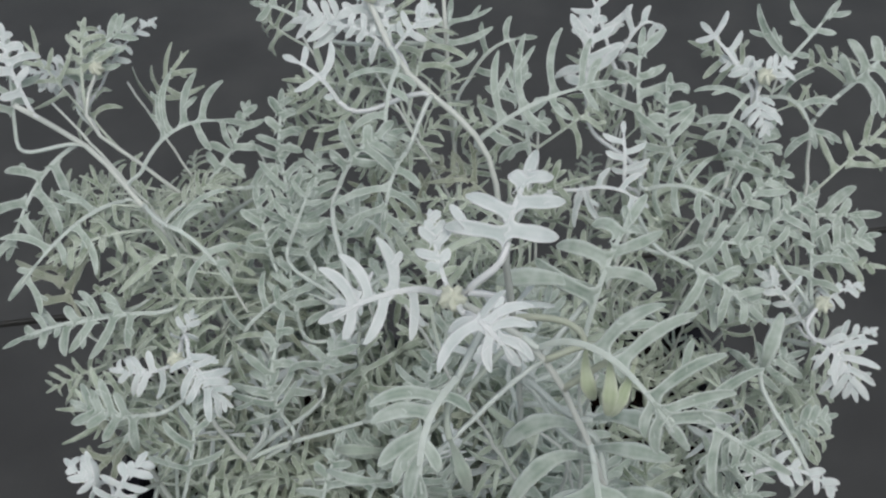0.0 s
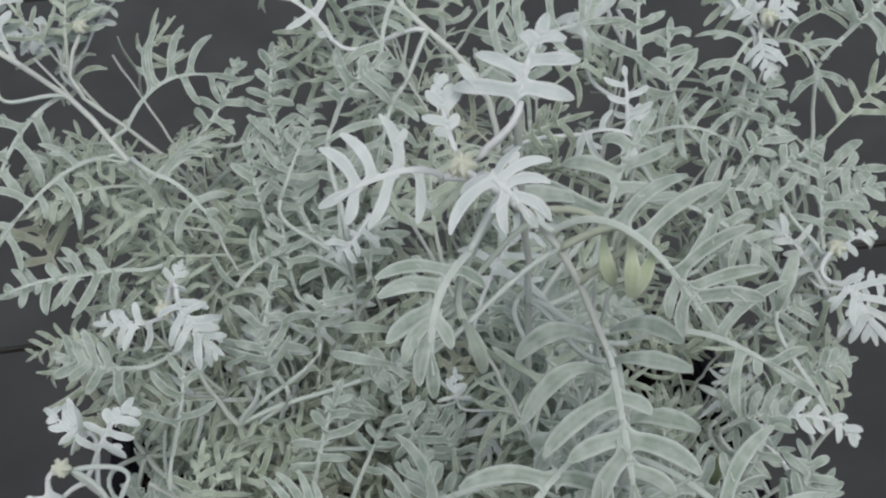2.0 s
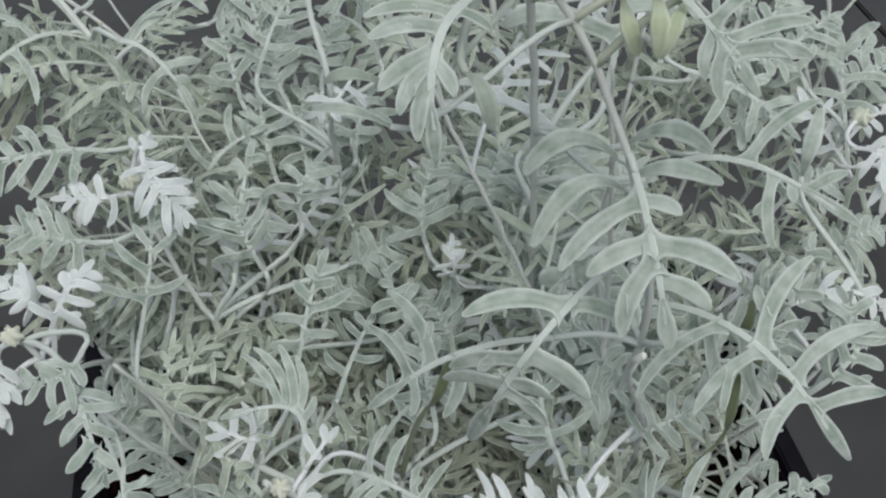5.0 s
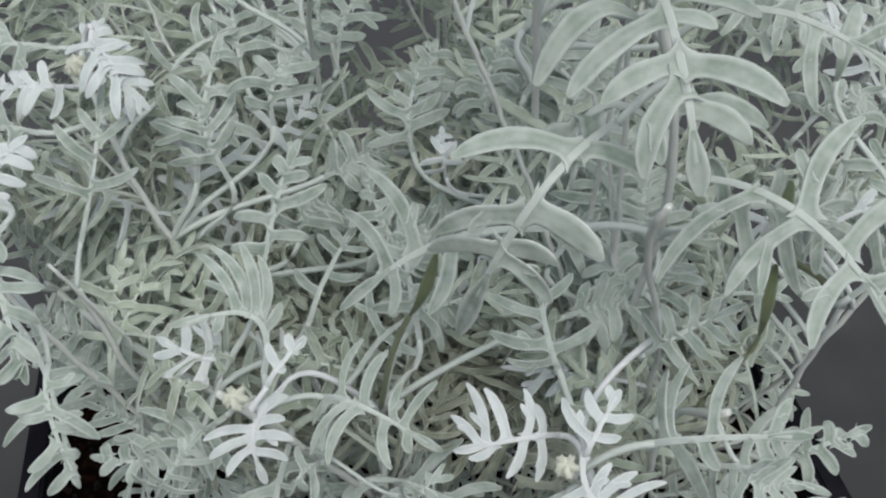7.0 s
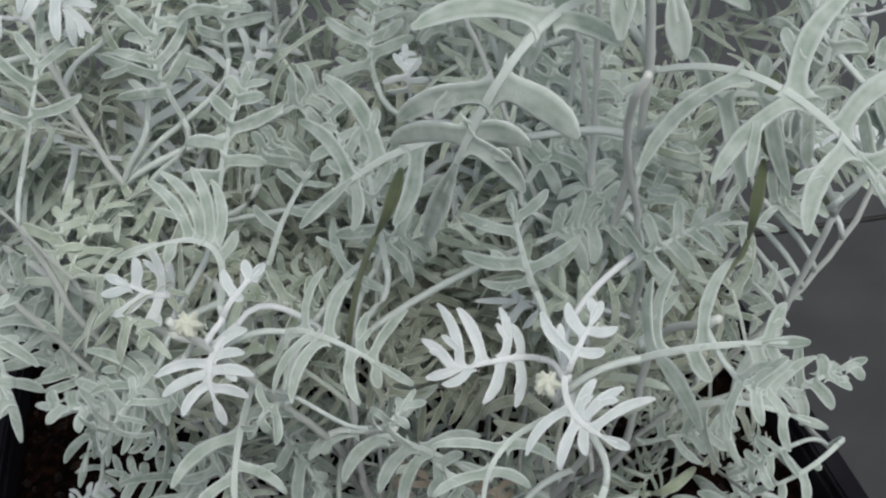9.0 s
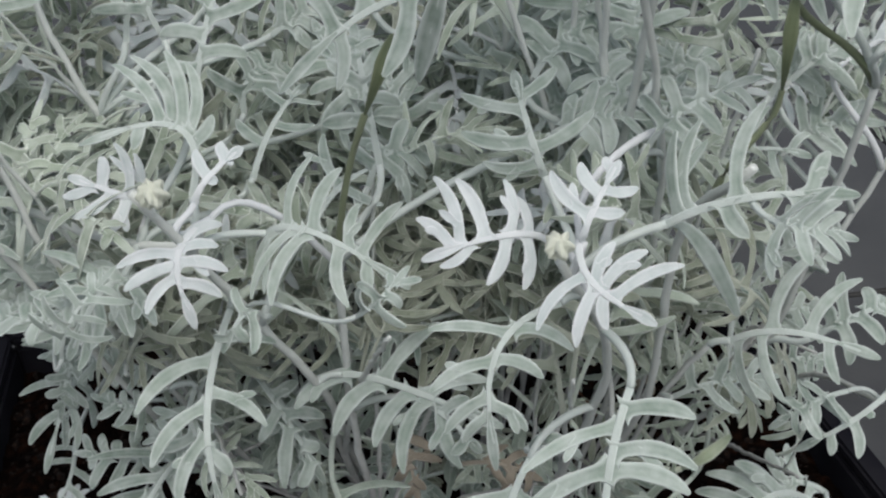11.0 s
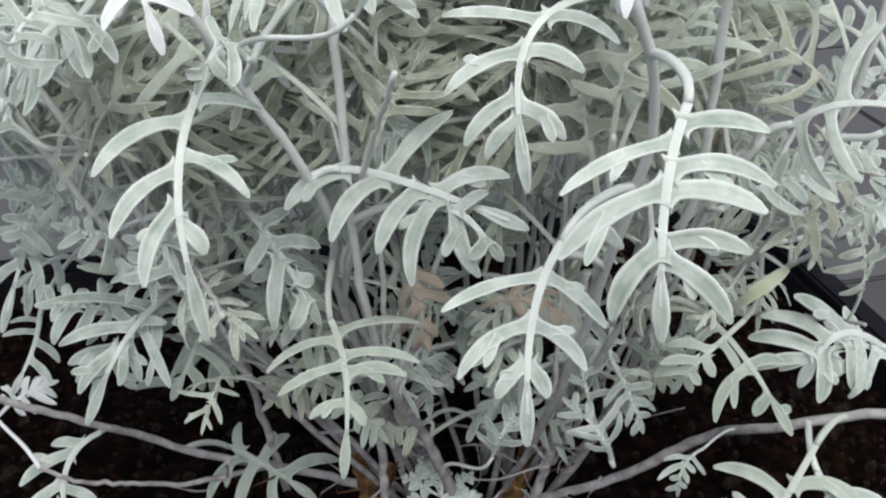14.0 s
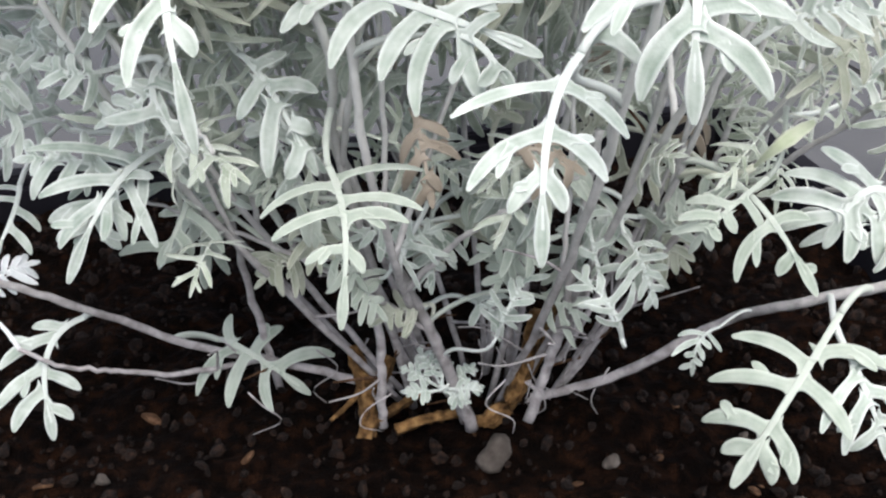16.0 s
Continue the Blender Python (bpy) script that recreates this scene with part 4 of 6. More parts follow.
leaf((-0.037, 0.199, 0.395), (-0.040, 0.218, 0.425), (-0.039, 0.261, 0.441), (0.05, -0.63, 0.77), 4, 0.0200, 0.0055, silver, lobes=((0.06, 103, 0.016), (0.40, 71, 0.022), (0.44, -66, 0.011), (0.59, 67, 0.033), (0.60, -64, 0.017), (0.74, -63, 0.025), (0.78, 63, 0.032),))
leaf((-0.016, 0.109, 0.446), (0.021, 0.119, 0.472), (0.062, 0.140, 0.468), (-0.02, -0.61, 0.79), 4, 0.0200, 0.0062, silver, lobes=((0.12, 65, 0.015), (0.22, -66, 0.041), (0.37, 71, 0.021), (0.38, -66, 0.044), (0.57, 70, 0.018), (0.60, -65, 0.042), (0.79, -62, 0.033), (0.80, 67, 0.016), (0.84, -50, 0.022),))
leaf((0.074, 0.121, 0.413), (0.073, 0.131, 0.427), (0.072, 0.150, 0.432), (-0.08, -0.58, 0.81), 4, 0.0200, 0.0050, young, lobes=((0.08, -75, 0.008), (0.08, 84, 0.014), (0.13, 69, 0.016), (0.33, -72, 0.012), (0.43, 69, 0.014), (0.63, -67, 0.014),))
leaf((0.088, 0.114, 0.410), (0.111, 0.107, 0.420), (0.139, 0.102, 0.408), (-0.13, -0.55, 0.82), 4, 0.0200, 0.0050, silver, lobes=((0.08, 84, 0.020), (0.10, -62, 0.022), (0.27, -64, 0.026), (0.33, 78, 0.020), (0.46, -63, 0.024), (0.63, 72, 0.019), (0.67, -61, 0.020), (0.82, 64, 0.011),))
leaf((0.047, 0.109, 0.412), (0.068, 0.104, 0.419), (0.087, 0.100, 0.408), (-0.08, -0.56, 0.83), 4, 0.0200, 0.0050, young, lobes=((0.06, 117, 0.024), (0.06, 130, 0.012), (0.08, 75, 0.022), (0.25, -63, 0.013), (0.58, -63, 0.016), (0.77, 69, 0.015),))
leaf((0.158, 0.182, 0.437), (0.178, 0.189, 0.463), (0.203, 0.220, 0.477), (-0.20, -0.62, 0.75), 4, 0.0200, 0.0055, silver, lobes=((0.34, -75, 0.040), (0.35, -74, 0.022), (0.42, 62, 0.008), (0.64, -69, 0.026), (0.68, 61, 0.012), (0.84, 44, 0.014),))
leaf((0.149, 0.176, 0.442), (0.134, 0.187, 0.458), (0.119, 0.211, 0.462), (-0.15, -0.63, 0.76), 4, 0.0200, 0.0055, young, lobes=((0.17, 69, 0.012), (0.49, 69, 0.016), (0.76, 63, 0.019), (0.77, -65, 0.011),))
leaf((0.155, 0.177, 0.438), (0.140, 0.161, 0.432), (0.135, 0.150, 0.411), (-0.16, -0.59, 0.79), 4, 0.0200, 0.0055, silver, lobes=((0.22, 59, 0.031), (0.34, -72, 0.007), (0.59, 60, 0.021), (0.63, -74, 0.017), (0.80, 59, 0.014),))
leaf((0.163, 0.178, 0.431), (0.180, 0.165, 0.435), (0.191, 0.148, 0.413), (-0.20, -0.59, 0.78), 4, 0.0200, 0.0055, silver, lobes=((0.17, -54, 0.024), (0.48, -57, 0.022), (0.80, -53, 0.020), (0.84, 63, 0.021),))
leaf((-0.192, 0.063, 0.414), (-0.171, 0.052, 0.410), (-0.153, 0.042, 0.384), (0.22, -0.60, 0.77), 4, 0.0200, 0.0055, silver, lobes=((0.09, -60, 0.039), (0.14, -65, 0.021), (0.60, -62, 0.019), (0.62, 71, 0.025), (0.74, -58, 0.007),))
leaf((-0.231, 0.098, 0.397), (-0.255, 0.064, 0.404), (-0.290, 0.029, 0.373), (0.30, -0.48, 0.82), 4, 0.0200, 0.0055, silver, lobes=((0.27, 69, 0.025), (0.44, -74, 0.032), (0.59, -64, 0.014), (0.65, 65, 0.029), (0.80, 59, 0.008), (0.84, -58, 0.024),))
leaf((-0.223, 0.114, 0.406), (-0.196, 0.135, 0.428), (-0.160, 0.153, 0.411), (0.23, -0.56, 0.79), 4, 0.0200, 0.0055, silver, lobes=((0.32, -59, 0.030), (0.36, -56, 0.040), (0.50, -58, 0.035), (0.59, 77, 0.020), (0.65, -57, 0.031), (0.80, 68, 0.018),))
leaf((-0.093, 0.109, 0.474), (-0.106, 0.115, 0.489), (-0.126, 0.126, 0.491), (0.14, -0.61, 0.78), 4, 0.0200, 0.0055, young, lobes=((0.09, -66, 0.006), (0.40, 66, 0.022), (0.43, -75, 0.016), (0.71, 65, 0.012),))
leaf((-0.115, 0.170, 0.474), (-0.131, 0.172, 0.488), (-0.156, 0.179, 0.488), (0.16, -0.64, 0.75), 4, 0.0200, 0.0055, silver, lobes=((0.35, -74, 0.012), (0.36, 65, 0.016), (0.70, 63, 0.011), (0.77, -66, 0.011),))
leaf((0.070, 0.224, 0.418), (0.059, 0.240, 0.442), (0.051, 0.266, 0.450), (-0.06, -0.65, 0.76), 4, 0.0200, 0.0055, young, lobes=((0.28, 68, 0.013), (0.29, -68, 0.020), (0.36, 71, 0.025), (0.60, -68, 0.017), (0.65, 67, 0.012),))
leaf((0.075, 0.224, 0.427), (0.088, 0.234, 0.443), (0.100, 0.233, 0.436), (-0.09, -0.65, 0.76), 4, 0.0200, 0.0055, young, lobes=((0.08, 65, 0.007), (0.12, -45, 0.001), (0.25, -53, 0.018), (0.51, -51, 0.012), (0.84, 71, 0.011),))
leaf((-0.026, 0.227, 0.396), (-0.007, 0.239, 0.417), (0.019, 0.252, 0.413), (0.01, -0.64, 0.77), 4, 0.0200, 0.0055, silver, lobes=((0.13, 70, 0.016), (0.34, -60, 0.022), (0.64, -62, 0.018), (0.69, 76, 0.021),))
leaf((-0.227, 0.042, 0.357), (-0.259, 0.020, 0.369), (-0.285, 0.012, 0.359), (0.30, -0.43, 0.85), 4, 0.0200, 0.0045, silver, lobes=((0.21, -58, 0.009), (0.21, 64, 0.014), (0.47, -64, 0.007), (0.58, 70, 0.013),))
leaf((-0.120, 0.079, 0.230), (-0.095, 0.086, 0.244), (-0.061, 0.096, 0.232), (0.10, -0.57, 0.82), 4, 0.0200, 0.0062, silver, lobes=((0.06, 111, 0.034), (0.19, -60, 0.039), (0.49, -61, 0.036), (0.51, 77, 0.031), (0.75, 65, 0.017),))
leaf((-0.192, -0.033, 0.267), (-0.188, -0.003, 0.302), (-0.173, 0.044, 0.307), (0.23, -0.53, 0.82), 4, 0.0200, 0.0045, silver, lobes=((0.20, -63, 0.020), (0.34, -65, 0.025), (0.40, -65, 0.030), (0.75, 66, 0.013), (0.84, 53, 0.010),))
leaf((-0.156, -0.014, 0.252), (-0.162, 0.017, 0.289), (-0.158, 0.052, 0.293), (0.19, -0.54, 0.82), 4, 0.0200, 0.0048, silver, lobes=((0.12, -59, 0.028), (0.12, 62, 0.009), (0.21, -60, 0.036), (0.34, 71, 0.023), (0.40, -64, 0.032), (0.55, -65, 0.027), (0.68, 78, 0.021),))
leaf((-0.152, 0.036, 0.346), (-0.142, 0.043, 0.360), (-0.120, 0.066, 0.360), (0.18, -0.62, 0.77), 4, 0.0200, 0.0055, silver, lobes=((0.08, 83, 0.014), (0.17, -65, 0.023), (0.63, -60, 0.023), (0.74, 61, 0.009), (0.77, -60, 0.010),))
leaf((-0.088, -0.113, 0.304), (-0.094, -0.101, 0.324), (-0.130, -0.107, 0.317), (0.18, -0.62, 0.77), 4, 0.0200, 0.0056, silver, lobes=((0.29, 58, 0.012), (0.37, 43, 0.026), (0.42, 43, 0.031), (0.51, 48, 0.031), (0.58, 51, 0.030), (0.70, -66, 0.008),))
leaf((0.061, -0.055, 0.419), (0.096, -0.066, 0.438), (0.148, -0.084, 0.413), (-0.19, -0.61, 0.77), 4, 0.0200, 0.0066, silver, lobes=((0.52, -61, 0.040), (0.64, 69, 0.030), (0.71, 55, 0.008), (0.77, -58, 0.018), (0.83, 46, 0.004),))
leaf((0.100, -0.089, 0.226), (0.121, -0.099, 0.236), (0.153, -0.105, 0.226), (-0.24, -0.64, 0.73), 4, 0.0200, 0.0058, silver, lobes=((0.07, 89, 0.027), (0.26, 80, 0.027), (0.34, -65, 0.034), (0.58, -62, 0.030), (0.70, 66, 0.016),))
leaf((0.165, -0.089, 0.201), (0.146, -0.100, 0.194), (0.129, -0.097, 0.180), (-0.26, -0.59, 0.77), 4, 0.0200, 0.0050, silver, lobes=((0.28, -58, 0.003), (0.46, -65, 0.014), (0.49, 76, 0.015), (0.69, -65, 0.008), (0.77, 71, 0.011),))
leaf((0.027, -0.110, 0.307), (0.022, -0.106, 0.321), (0.017, -0.082, 0.337), (-0.05, -0.77, 0.64), 4, 0.0200, 0.0058, silver, lobes=((0.22, -73, 0.018), (0.35, 76, 0.023), (0.43, -68, 0.023), (0.68, -59, 0.022), (0.77, 58, 0.017),))
leaf((-0.030, -0.040, 0.235), (-0.046, -0.055, 0.231), (-0.053, -0.065, 0.205), (0.08, -0.78, 0.63), 4, 0.0200, 0.0055, silver, lobes=((0.30, -80, 0.011), (0.61, 62, 0.014), (0.79, 59, 0.010), (0.84, -52, 0.013),))
leaf((-0.213, -0.060, 0.282), (-0.189, -0.088, 0.272), (-0.178, -0.116, 0.230), (0.29, -0.51, 0.81), 4, 0.0200, 0.0055, silver, lobes=((0.22, 75, 0.018), (0.49, -65, 0.027), (0.63, 68, 0.027), (0.75, -61, 0.015), (0.84, 57, 0.024),))
leaf((-0.170, 0.070, 0.286), (-0.170, 0.082, 0.314), (-0.161, 0.127, 0.334), (0.23, -0.68, 0.70), 4, 0.0200, 0.0052, silver, lobes=((0.08, 88, 0.028), (0.15, -68, 0.013), (0.36, -68, 0.017), (0.62, 67, 0.029), (0.76, -61, 0.016), (0.81, 60, 0.031),))
leaf((0.059, -0.149, 0.310), (0.081, -0.156, 0.322), (0.114, -0.153, 0.320), (-0.22, -0.71, 0.67), 4, 0.0200, 0.0060, silver, lobes=((0.09, -77, 0.026), (0.15, -71, 0.028), (0.36, 71, 0.012), (0.43, -68, 0.030), (0.71, 65, 0.015), (0.78, -62, 0.015), (0.78, 62, 0.008),))
leaf((0.035, -0.153, 0.307), (0.037, -0.152, 0.316), (0.049, -0.134, 0.328), (-0.10, -0.73, 0.68), 4, 0.0200, 0.0050, young, lobes=((0.47, -66, 0.018), (0.52, 67, 0.009), (0.68, -58, 0.012), (0.72, 60, 0.010), (0.84, -44, 0.006),))
leaf((-0.085, -0.122, 0.306), (-0.080, -0.119, 0.314), (-0.069, -0.105, 0.319), (0.19, -0.74, 0.65), 4, 0.0200, 0.0050, young, lobes=((0.48, 64, 0.003), (0.50, -66, 0.010), (0.76, -59, 0.007), (0.77, 48, 0.002),))
leaf((0.089, -0.048, 0.216), (0.103, -0.051, 0.227), (0.121, -0.053, 0.221), (-0.24, -0.79, 0.57), 4, 0.0200, 0.0045, silver, lobes=((0.06, 70, 0.008), (0.24, -61, 0.012), (0.58, -61, 0.011), (0.70, 73, 0.011),))
leaf((0.151, -0.034, 0.225), (0.141, -0.028, 0.237), (0.131, -0.016, 0.239), (-0.30, -0.79, 0.54), 4, 0.0200, 0.0050, silver, lobes=((0.31, -74, 0.011), (0.47, 65, 0.012), (0.72, 63, 0.009), (0.76, -71, 0.011),))
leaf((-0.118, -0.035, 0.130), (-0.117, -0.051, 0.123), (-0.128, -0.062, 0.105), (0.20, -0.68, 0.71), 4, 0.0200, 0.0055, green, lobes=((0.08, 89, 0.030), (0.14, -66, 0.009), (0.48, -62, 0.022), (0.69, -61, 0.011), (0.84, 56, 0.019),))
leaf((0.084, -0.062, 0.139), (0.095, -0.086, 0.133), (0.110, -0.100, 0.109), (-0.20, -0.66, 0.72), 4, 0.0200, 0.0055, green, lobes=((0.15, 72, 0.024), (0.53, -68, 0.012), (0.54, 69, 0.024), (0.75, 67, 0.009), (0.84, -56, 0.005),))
leaf((-0.169, -0.012, 0.143), (-0.180, -0.018, 0.149), (-0.197, -0.027, 0.138), (0.30, -0.70, 0.65), 4, 0.0200, 0.0045, silver, lobes=((0.42, 60, 0.014), (0.49, -80, 0.014), (0.61, 56, 0.016), (0.84, -47, 0.016),))
leaf((-0.191, -0.019, 0.122), (-0.190, -0.035, 0.115), (-0.199, -0.045, 0.099), (0.31, -0.65, 0.69), 4, 0.0200, 0.0045, silver, lobes=((0.06, 97, 0.012), (0.25, 78, 0.014), (0.39, -64, 0.013), (0.61, -62, 0.014),))
leaf((-0.127, 0.077, 0.385), (-0.120, 0.085, 0.402), (-0.113, 0.113, 0.413), (0.15, -0.68, 0.72), 4, 0.0200, 0.0050, silver, lobes=((0.17, -75, 0.010), (0.41, 70, 0.015), (0.46, -70, 0.019), (0.70, 62, 0.012), (0.77, -62, 0.013),))
leaf((-0.059, 0.056, 0.407), (-0.070, 0.062, 0.424), (-0.094, 0.074, 0.426), (0.09, -0.69, 0.72), 4, 0.0200, 0.0050, silver, lobes=((0.08, -83, 0.011), (0.16, 62, 0.016), (0.51, 61, 0.019), (0.60, -72, 0.015), (0.77, 60, 0.012),))
leaf((0.011, -0.010, 0.400), (0.024, 0.000, 0.419), (0.028, 0.022, 0.426), (-0.05, -0.65, 0.76), 4, 0.0200, 0.0055, silver, lobes=((0.22, -61, 0.004), (0.34, 64, 0.016), (0.43, -76, 0.015), (0.63, 66, 0.009),))
leaf((-0.048, -0.025, 0.294), (-0.027, -0.020, 0.306), (-0.009, 0.003, 0.308), (0.02, -0.54, 0.84), 4, 0.0200, 0.0055, silver, lobes=((0.06, 111, 0.016), (0.12, 65, 0.012), (0.27, -78, 0.019), (0.47, 64, 0.015), (0.76, -66, 0.015),))
leaf((-0.078, -0.064, 0.286), (-0.070, -0.049, 0.303), (-0.060, -0.021, 0.307), (0.08, -0.51, 0.86), 4, 0.0200, 0.0055, silver, lobes=((0.29, -70, 0.015), (0.48, 70, 0.015), (0.68, -66, 0.014), (0.76, 63, 0.012), (0.81, -62, 0.011),))
leaf((-0.055, -0.080, 0.274), (-0.042, -0.069, 0.287), (-0.024, -0.052, 0.286), (0.05, -0.48, 0.88), 4, 0.0200, 0.0055, silver, lobes=((0.42, -64, 0.025), (0.42, 39, 0.002), (0.43, 75, 0.017), (0.76, -61, 0.014), (0.84, 55, 0.016),))
leaf((-0.141, 0.074, 0.266), (-0.157, 0.078, 0.284), (-0.178, 0.081, 0.283), (0.22, -0.69, 0.69), 4, 0.0200, 0.0050, silver, lobes=((0.07, -83, 0.007), (0.17, 58, 0.020), (0.37, 57, 0.022), (0.50, -83, 0.017), (0.67, 59, 0.018),))
leaf((0.104, -0.026, 0.266), (0.119, -0.028, 0.277), (0.143, -0.029, 0.272), (-0.20, -0.62, 0.76), 4, 0.0200, 0.0050, silver, lobes=((0.08, 88, 0.018), (0.17, -60, 0.019), (0.44, -60, 0.021), (0.65, 72, 0.018), (0.81, -57, 0.013),))
leaf((-0.120, 0.051, 0.336), (-0.125, 0.063, 0.358), (-0.131, 0.091, 0.369), (0.15, -0.63, 0.76), 4, 0.0200, 0.0055, silver)
leaf((-0.102, 0.058, 0.330), (-0.106, 0.072, 0.355), (-0.104, 0.105, 0.367), (0.13, -0.64, 0.76), 5, 0.0200, 0.0055, silver)
leaf((-0.090, 0.061, 0.332), (-0.086, 0.074, 0.353), (-0.091, 0.103, 0.364), (0.10, -0.64, 0.76), 4, 0.0200, 0.0055, silver)
leaf((-0.076, 0.059, 0.341), (-0.072, 0.072, 0.363), (-0.061, 0.096, 0.369), (0.08, -0.65, 0.76), 4, 0.0200, 0.0055, silver)
leaf((-0.114, 0.081, 0.364), (-0.120, 0.091, 0.384), (-0.115, 0.116, 0.394), (0.15, -0.67, 0.73), 5, 0.0200, 0.0055, silver)
leaf((-0.095, 0.087, 0.368), (-0.093, 0.097, 0.387), (-0.087, 0.120, 0.395), (0.11, -0.68, 0.73), 4, 0.0200, 0.0055, silver)
leaf((-0.139, 0.080, 0.365), (-0.144, 0.089, 0.385), (-0.153, 0.113, 0.396), (0.18, -0.66, 0.73), 4, 0.0200, 0.0055, silver)
leaf((-0.183, 0.026, 0.172), (-0.195, 0.026, 0.188), (-0.214, 0.029, 0.190), (0.32, -0.75, 0.58), 4, 0.0180, 0.0048, silver)
leaf((-0.189, 0.022, 0.151), (-0.201, 0.022, 0.166), (-0.219, 0.021, 0.164), (0.32, -0.73, 0.61), 4, 0.0180, 0.0045, silver)
leaf((-0.182, 0.029, 0.130), (-0.197, 0.027, 0.144), (-0.216, 0.027, 0.141), (0.30, -0.72, 0.63), 4, 0.0180, 0.0045, silver)
leaf((-0.166, 0.041, 0.176), (-0.176, 0.044, 0.197), (-0.198, 0.051, 0.203), (0.28, -0.78, 0.56), 4, 0.0200, 0.0055, silver)
leaf((-0.190, 0.048, 0.201), (-0.202, 0.046, 0.215), (-0.220, 0.046, 0.214), (0.33, -0.78, 0.53), 4, 0.0200, 0.0055, silver)
leaf((0.142, 0.009, 0.160), (0.157, 0.008, 0.175), (0.173, 0.008, 0.172), (-0.29, -0.74, 0.60), 4, 0.0180, 0.0048, silver)
leaf((0.140, 0.021, 0.184), (0.153, 0.021, 0.201), (0.171, 0.026, 0.204), (-0.28, -0.77, 0.57), 4, 0.0200, 0.0055, silver)
leaf((0.146, -0.000, 0.143), (0.160, -0.002, 0.154), (0.174, -0.004, 0.149), (-0.29, -0.72, 0.64), 4, 0.0160, 0.0045, silver)
leaf((0.130, 0.000, 0.288), (0.142, 0.000, 0.303), (0.161, 0.005, 0.305), (-0.26, -0.77, 0.59), 4, 0.0200, 0.0055, silver)
leaf((0.138, -0.013, 0.270), (0.150, -0.015, 0.281), (0.169, -0.014, 0.280), (-0.27, -0.74, 0.62), 4, 0.0200, 0.0055, silver)
leaf((0.151, 0.041, 0.321), (0.164, 0.042, 0.338), (0.183, 0.048, 0.340), (-0.27, -0.71, 0.65), 4, 0.0200, 0.0055, silver)
leaf((0.134, -0.011, 0.299), (0.149, -0.013, 0.312), (0.170, -0.009, 0.312), (-0.26, -0.66, 0.71), 4, 0.0200, 0.0055, silver)
leaf((-0.124, 0.093, 0.372), (-0.131, 0.109, 0.398), (-0.142, 0.144, 0.410), (0.16, -0.59, 0.80), 4, 0.0200, 0.0055, silver)
leaf((-0.112, 0.100, 0.370), (-0.115, 0.118, 0.396), (-0.116, 0.151, 0.405), (0.14, -0.59, 0.79), 5, 0.0200, 0.0055, silver)
leaf((-0.188, 0.124, 0.388), (-0.170, 0.139, 0.408), (-0.165, 0.177, 0.419), (0.20, -0.60, 0.77), 4, 0.0200, 0.0055, silver)
leaf((0.110, 0.106, 0.363), (0.138, 0.103, 0.378), (0.167, 0.103, 0.369), (-0.16, -0.57, 0.81), 4, 0.0200, 0.0055, silver)
leaf((0.119, 0.066, 0.346), (0.137, 0.070, 0.362), (0.168, 0.072, 0.357), (-0.16, -0.53, 0.83), 4, 0.0200, 0.0055, silver)
leaf((-0.018, 0.021, 0.328), (-0.029, 0.030, 0.348), (-0.025, 0.056, 0.360), (0.03, -0.71, 0.71), 4, 0.0200, 0.0055, silver)
leaf((0.035, 0.040, 0.346), (0.024, 0.047, 0.363), (0.026, 0.070, 0.375), (-0.05, -0.73, 0.68), 4, 0.0200, 0.0055, silver)
leaf((0.064, -0.099, 0.391), (0.099, -0.130, 0.398), (0.131, -0.160, 0.366), (-0.19, -0.50, 0.84), 4, 0.0200, 0.0075, silver, lobes=((0.32, 113, 0.045), (0.50, -106, 0.043), (0.50, 96, 0.036), (0.67, -87, 0.038), (0.72, 69, 0.029), (0.79, -70, 0.028),))
leaf((0.046, -0.110, 0.467), (0.051, -0.138, 0.454), (0.058, -0.153, 0.422), (-0.15, -0.71, 0.69), 4, 0.0200, 0.0095, silver, lobes=((0.18, 64, 0.038), (0.19, -57, 0.014), (0.44, 76, 0.025), (0.46, -60, 0.031), (0.54, 36, 0.029), (0.65, -53, 0.020),))
leaf((-0.011, -0.122, 0.543), (-0.022, -0.146, 0.537), (-0.020, -0.162, 0.512), (0.04, -0.58, 0.82), 4, 0.0200, 0.0068, silver, lobes=((0.16, -98, 0.012), (0.19, 54, 0.026), (0.31, 60, 0.022), (0.46, 42, 0.020), (0.52, -42, 0.012), (0.53, 26, 0.018), (0.59, 8, 0.020),))
leaf((0.019, -0.098, 0.531), (0.047, -0.110, 0.541), (0.080, -0.134, 0.507), (-0.11, -0.62, 0.78), 4, 0.0200, 0.0065, silver, lobes=((0.41, -69, 0.030), (0.53, -76, 0.035), (0.73, -86, 0.033), (0.75, 51, 0.014), (0.79, -70, 0.030), (0.80, 41, 0.016), (0.82, -55, 0.027),))
leaf((-0.116, -0.117, 0.275), (-0.122, -0.129, 0.273), (-0.131, -0.139, 0.255), (0.26, -0.70, 0.66), 4, 0.0200, 0.0050, silver, lobes=((0.19, 78, 0.024), (0.21, -72, 0.019), (0.36, 55, 0.017), (0.44, -31, 0.016), (0.64, -20, 0.017),))
leaf((-0.171, -0.010, 0.170), (-0.180, -0.035, 0.166), (-0.191, -0.058, 0.132), (0.28, -0.64, 0.72), 4, 0.0200, 0.0052, silver, lobes=((0.22, 74, 0.030), (0.42, 56, 0.024), (0.55, -34, 0.023), (0.63, 29, 0.020),))
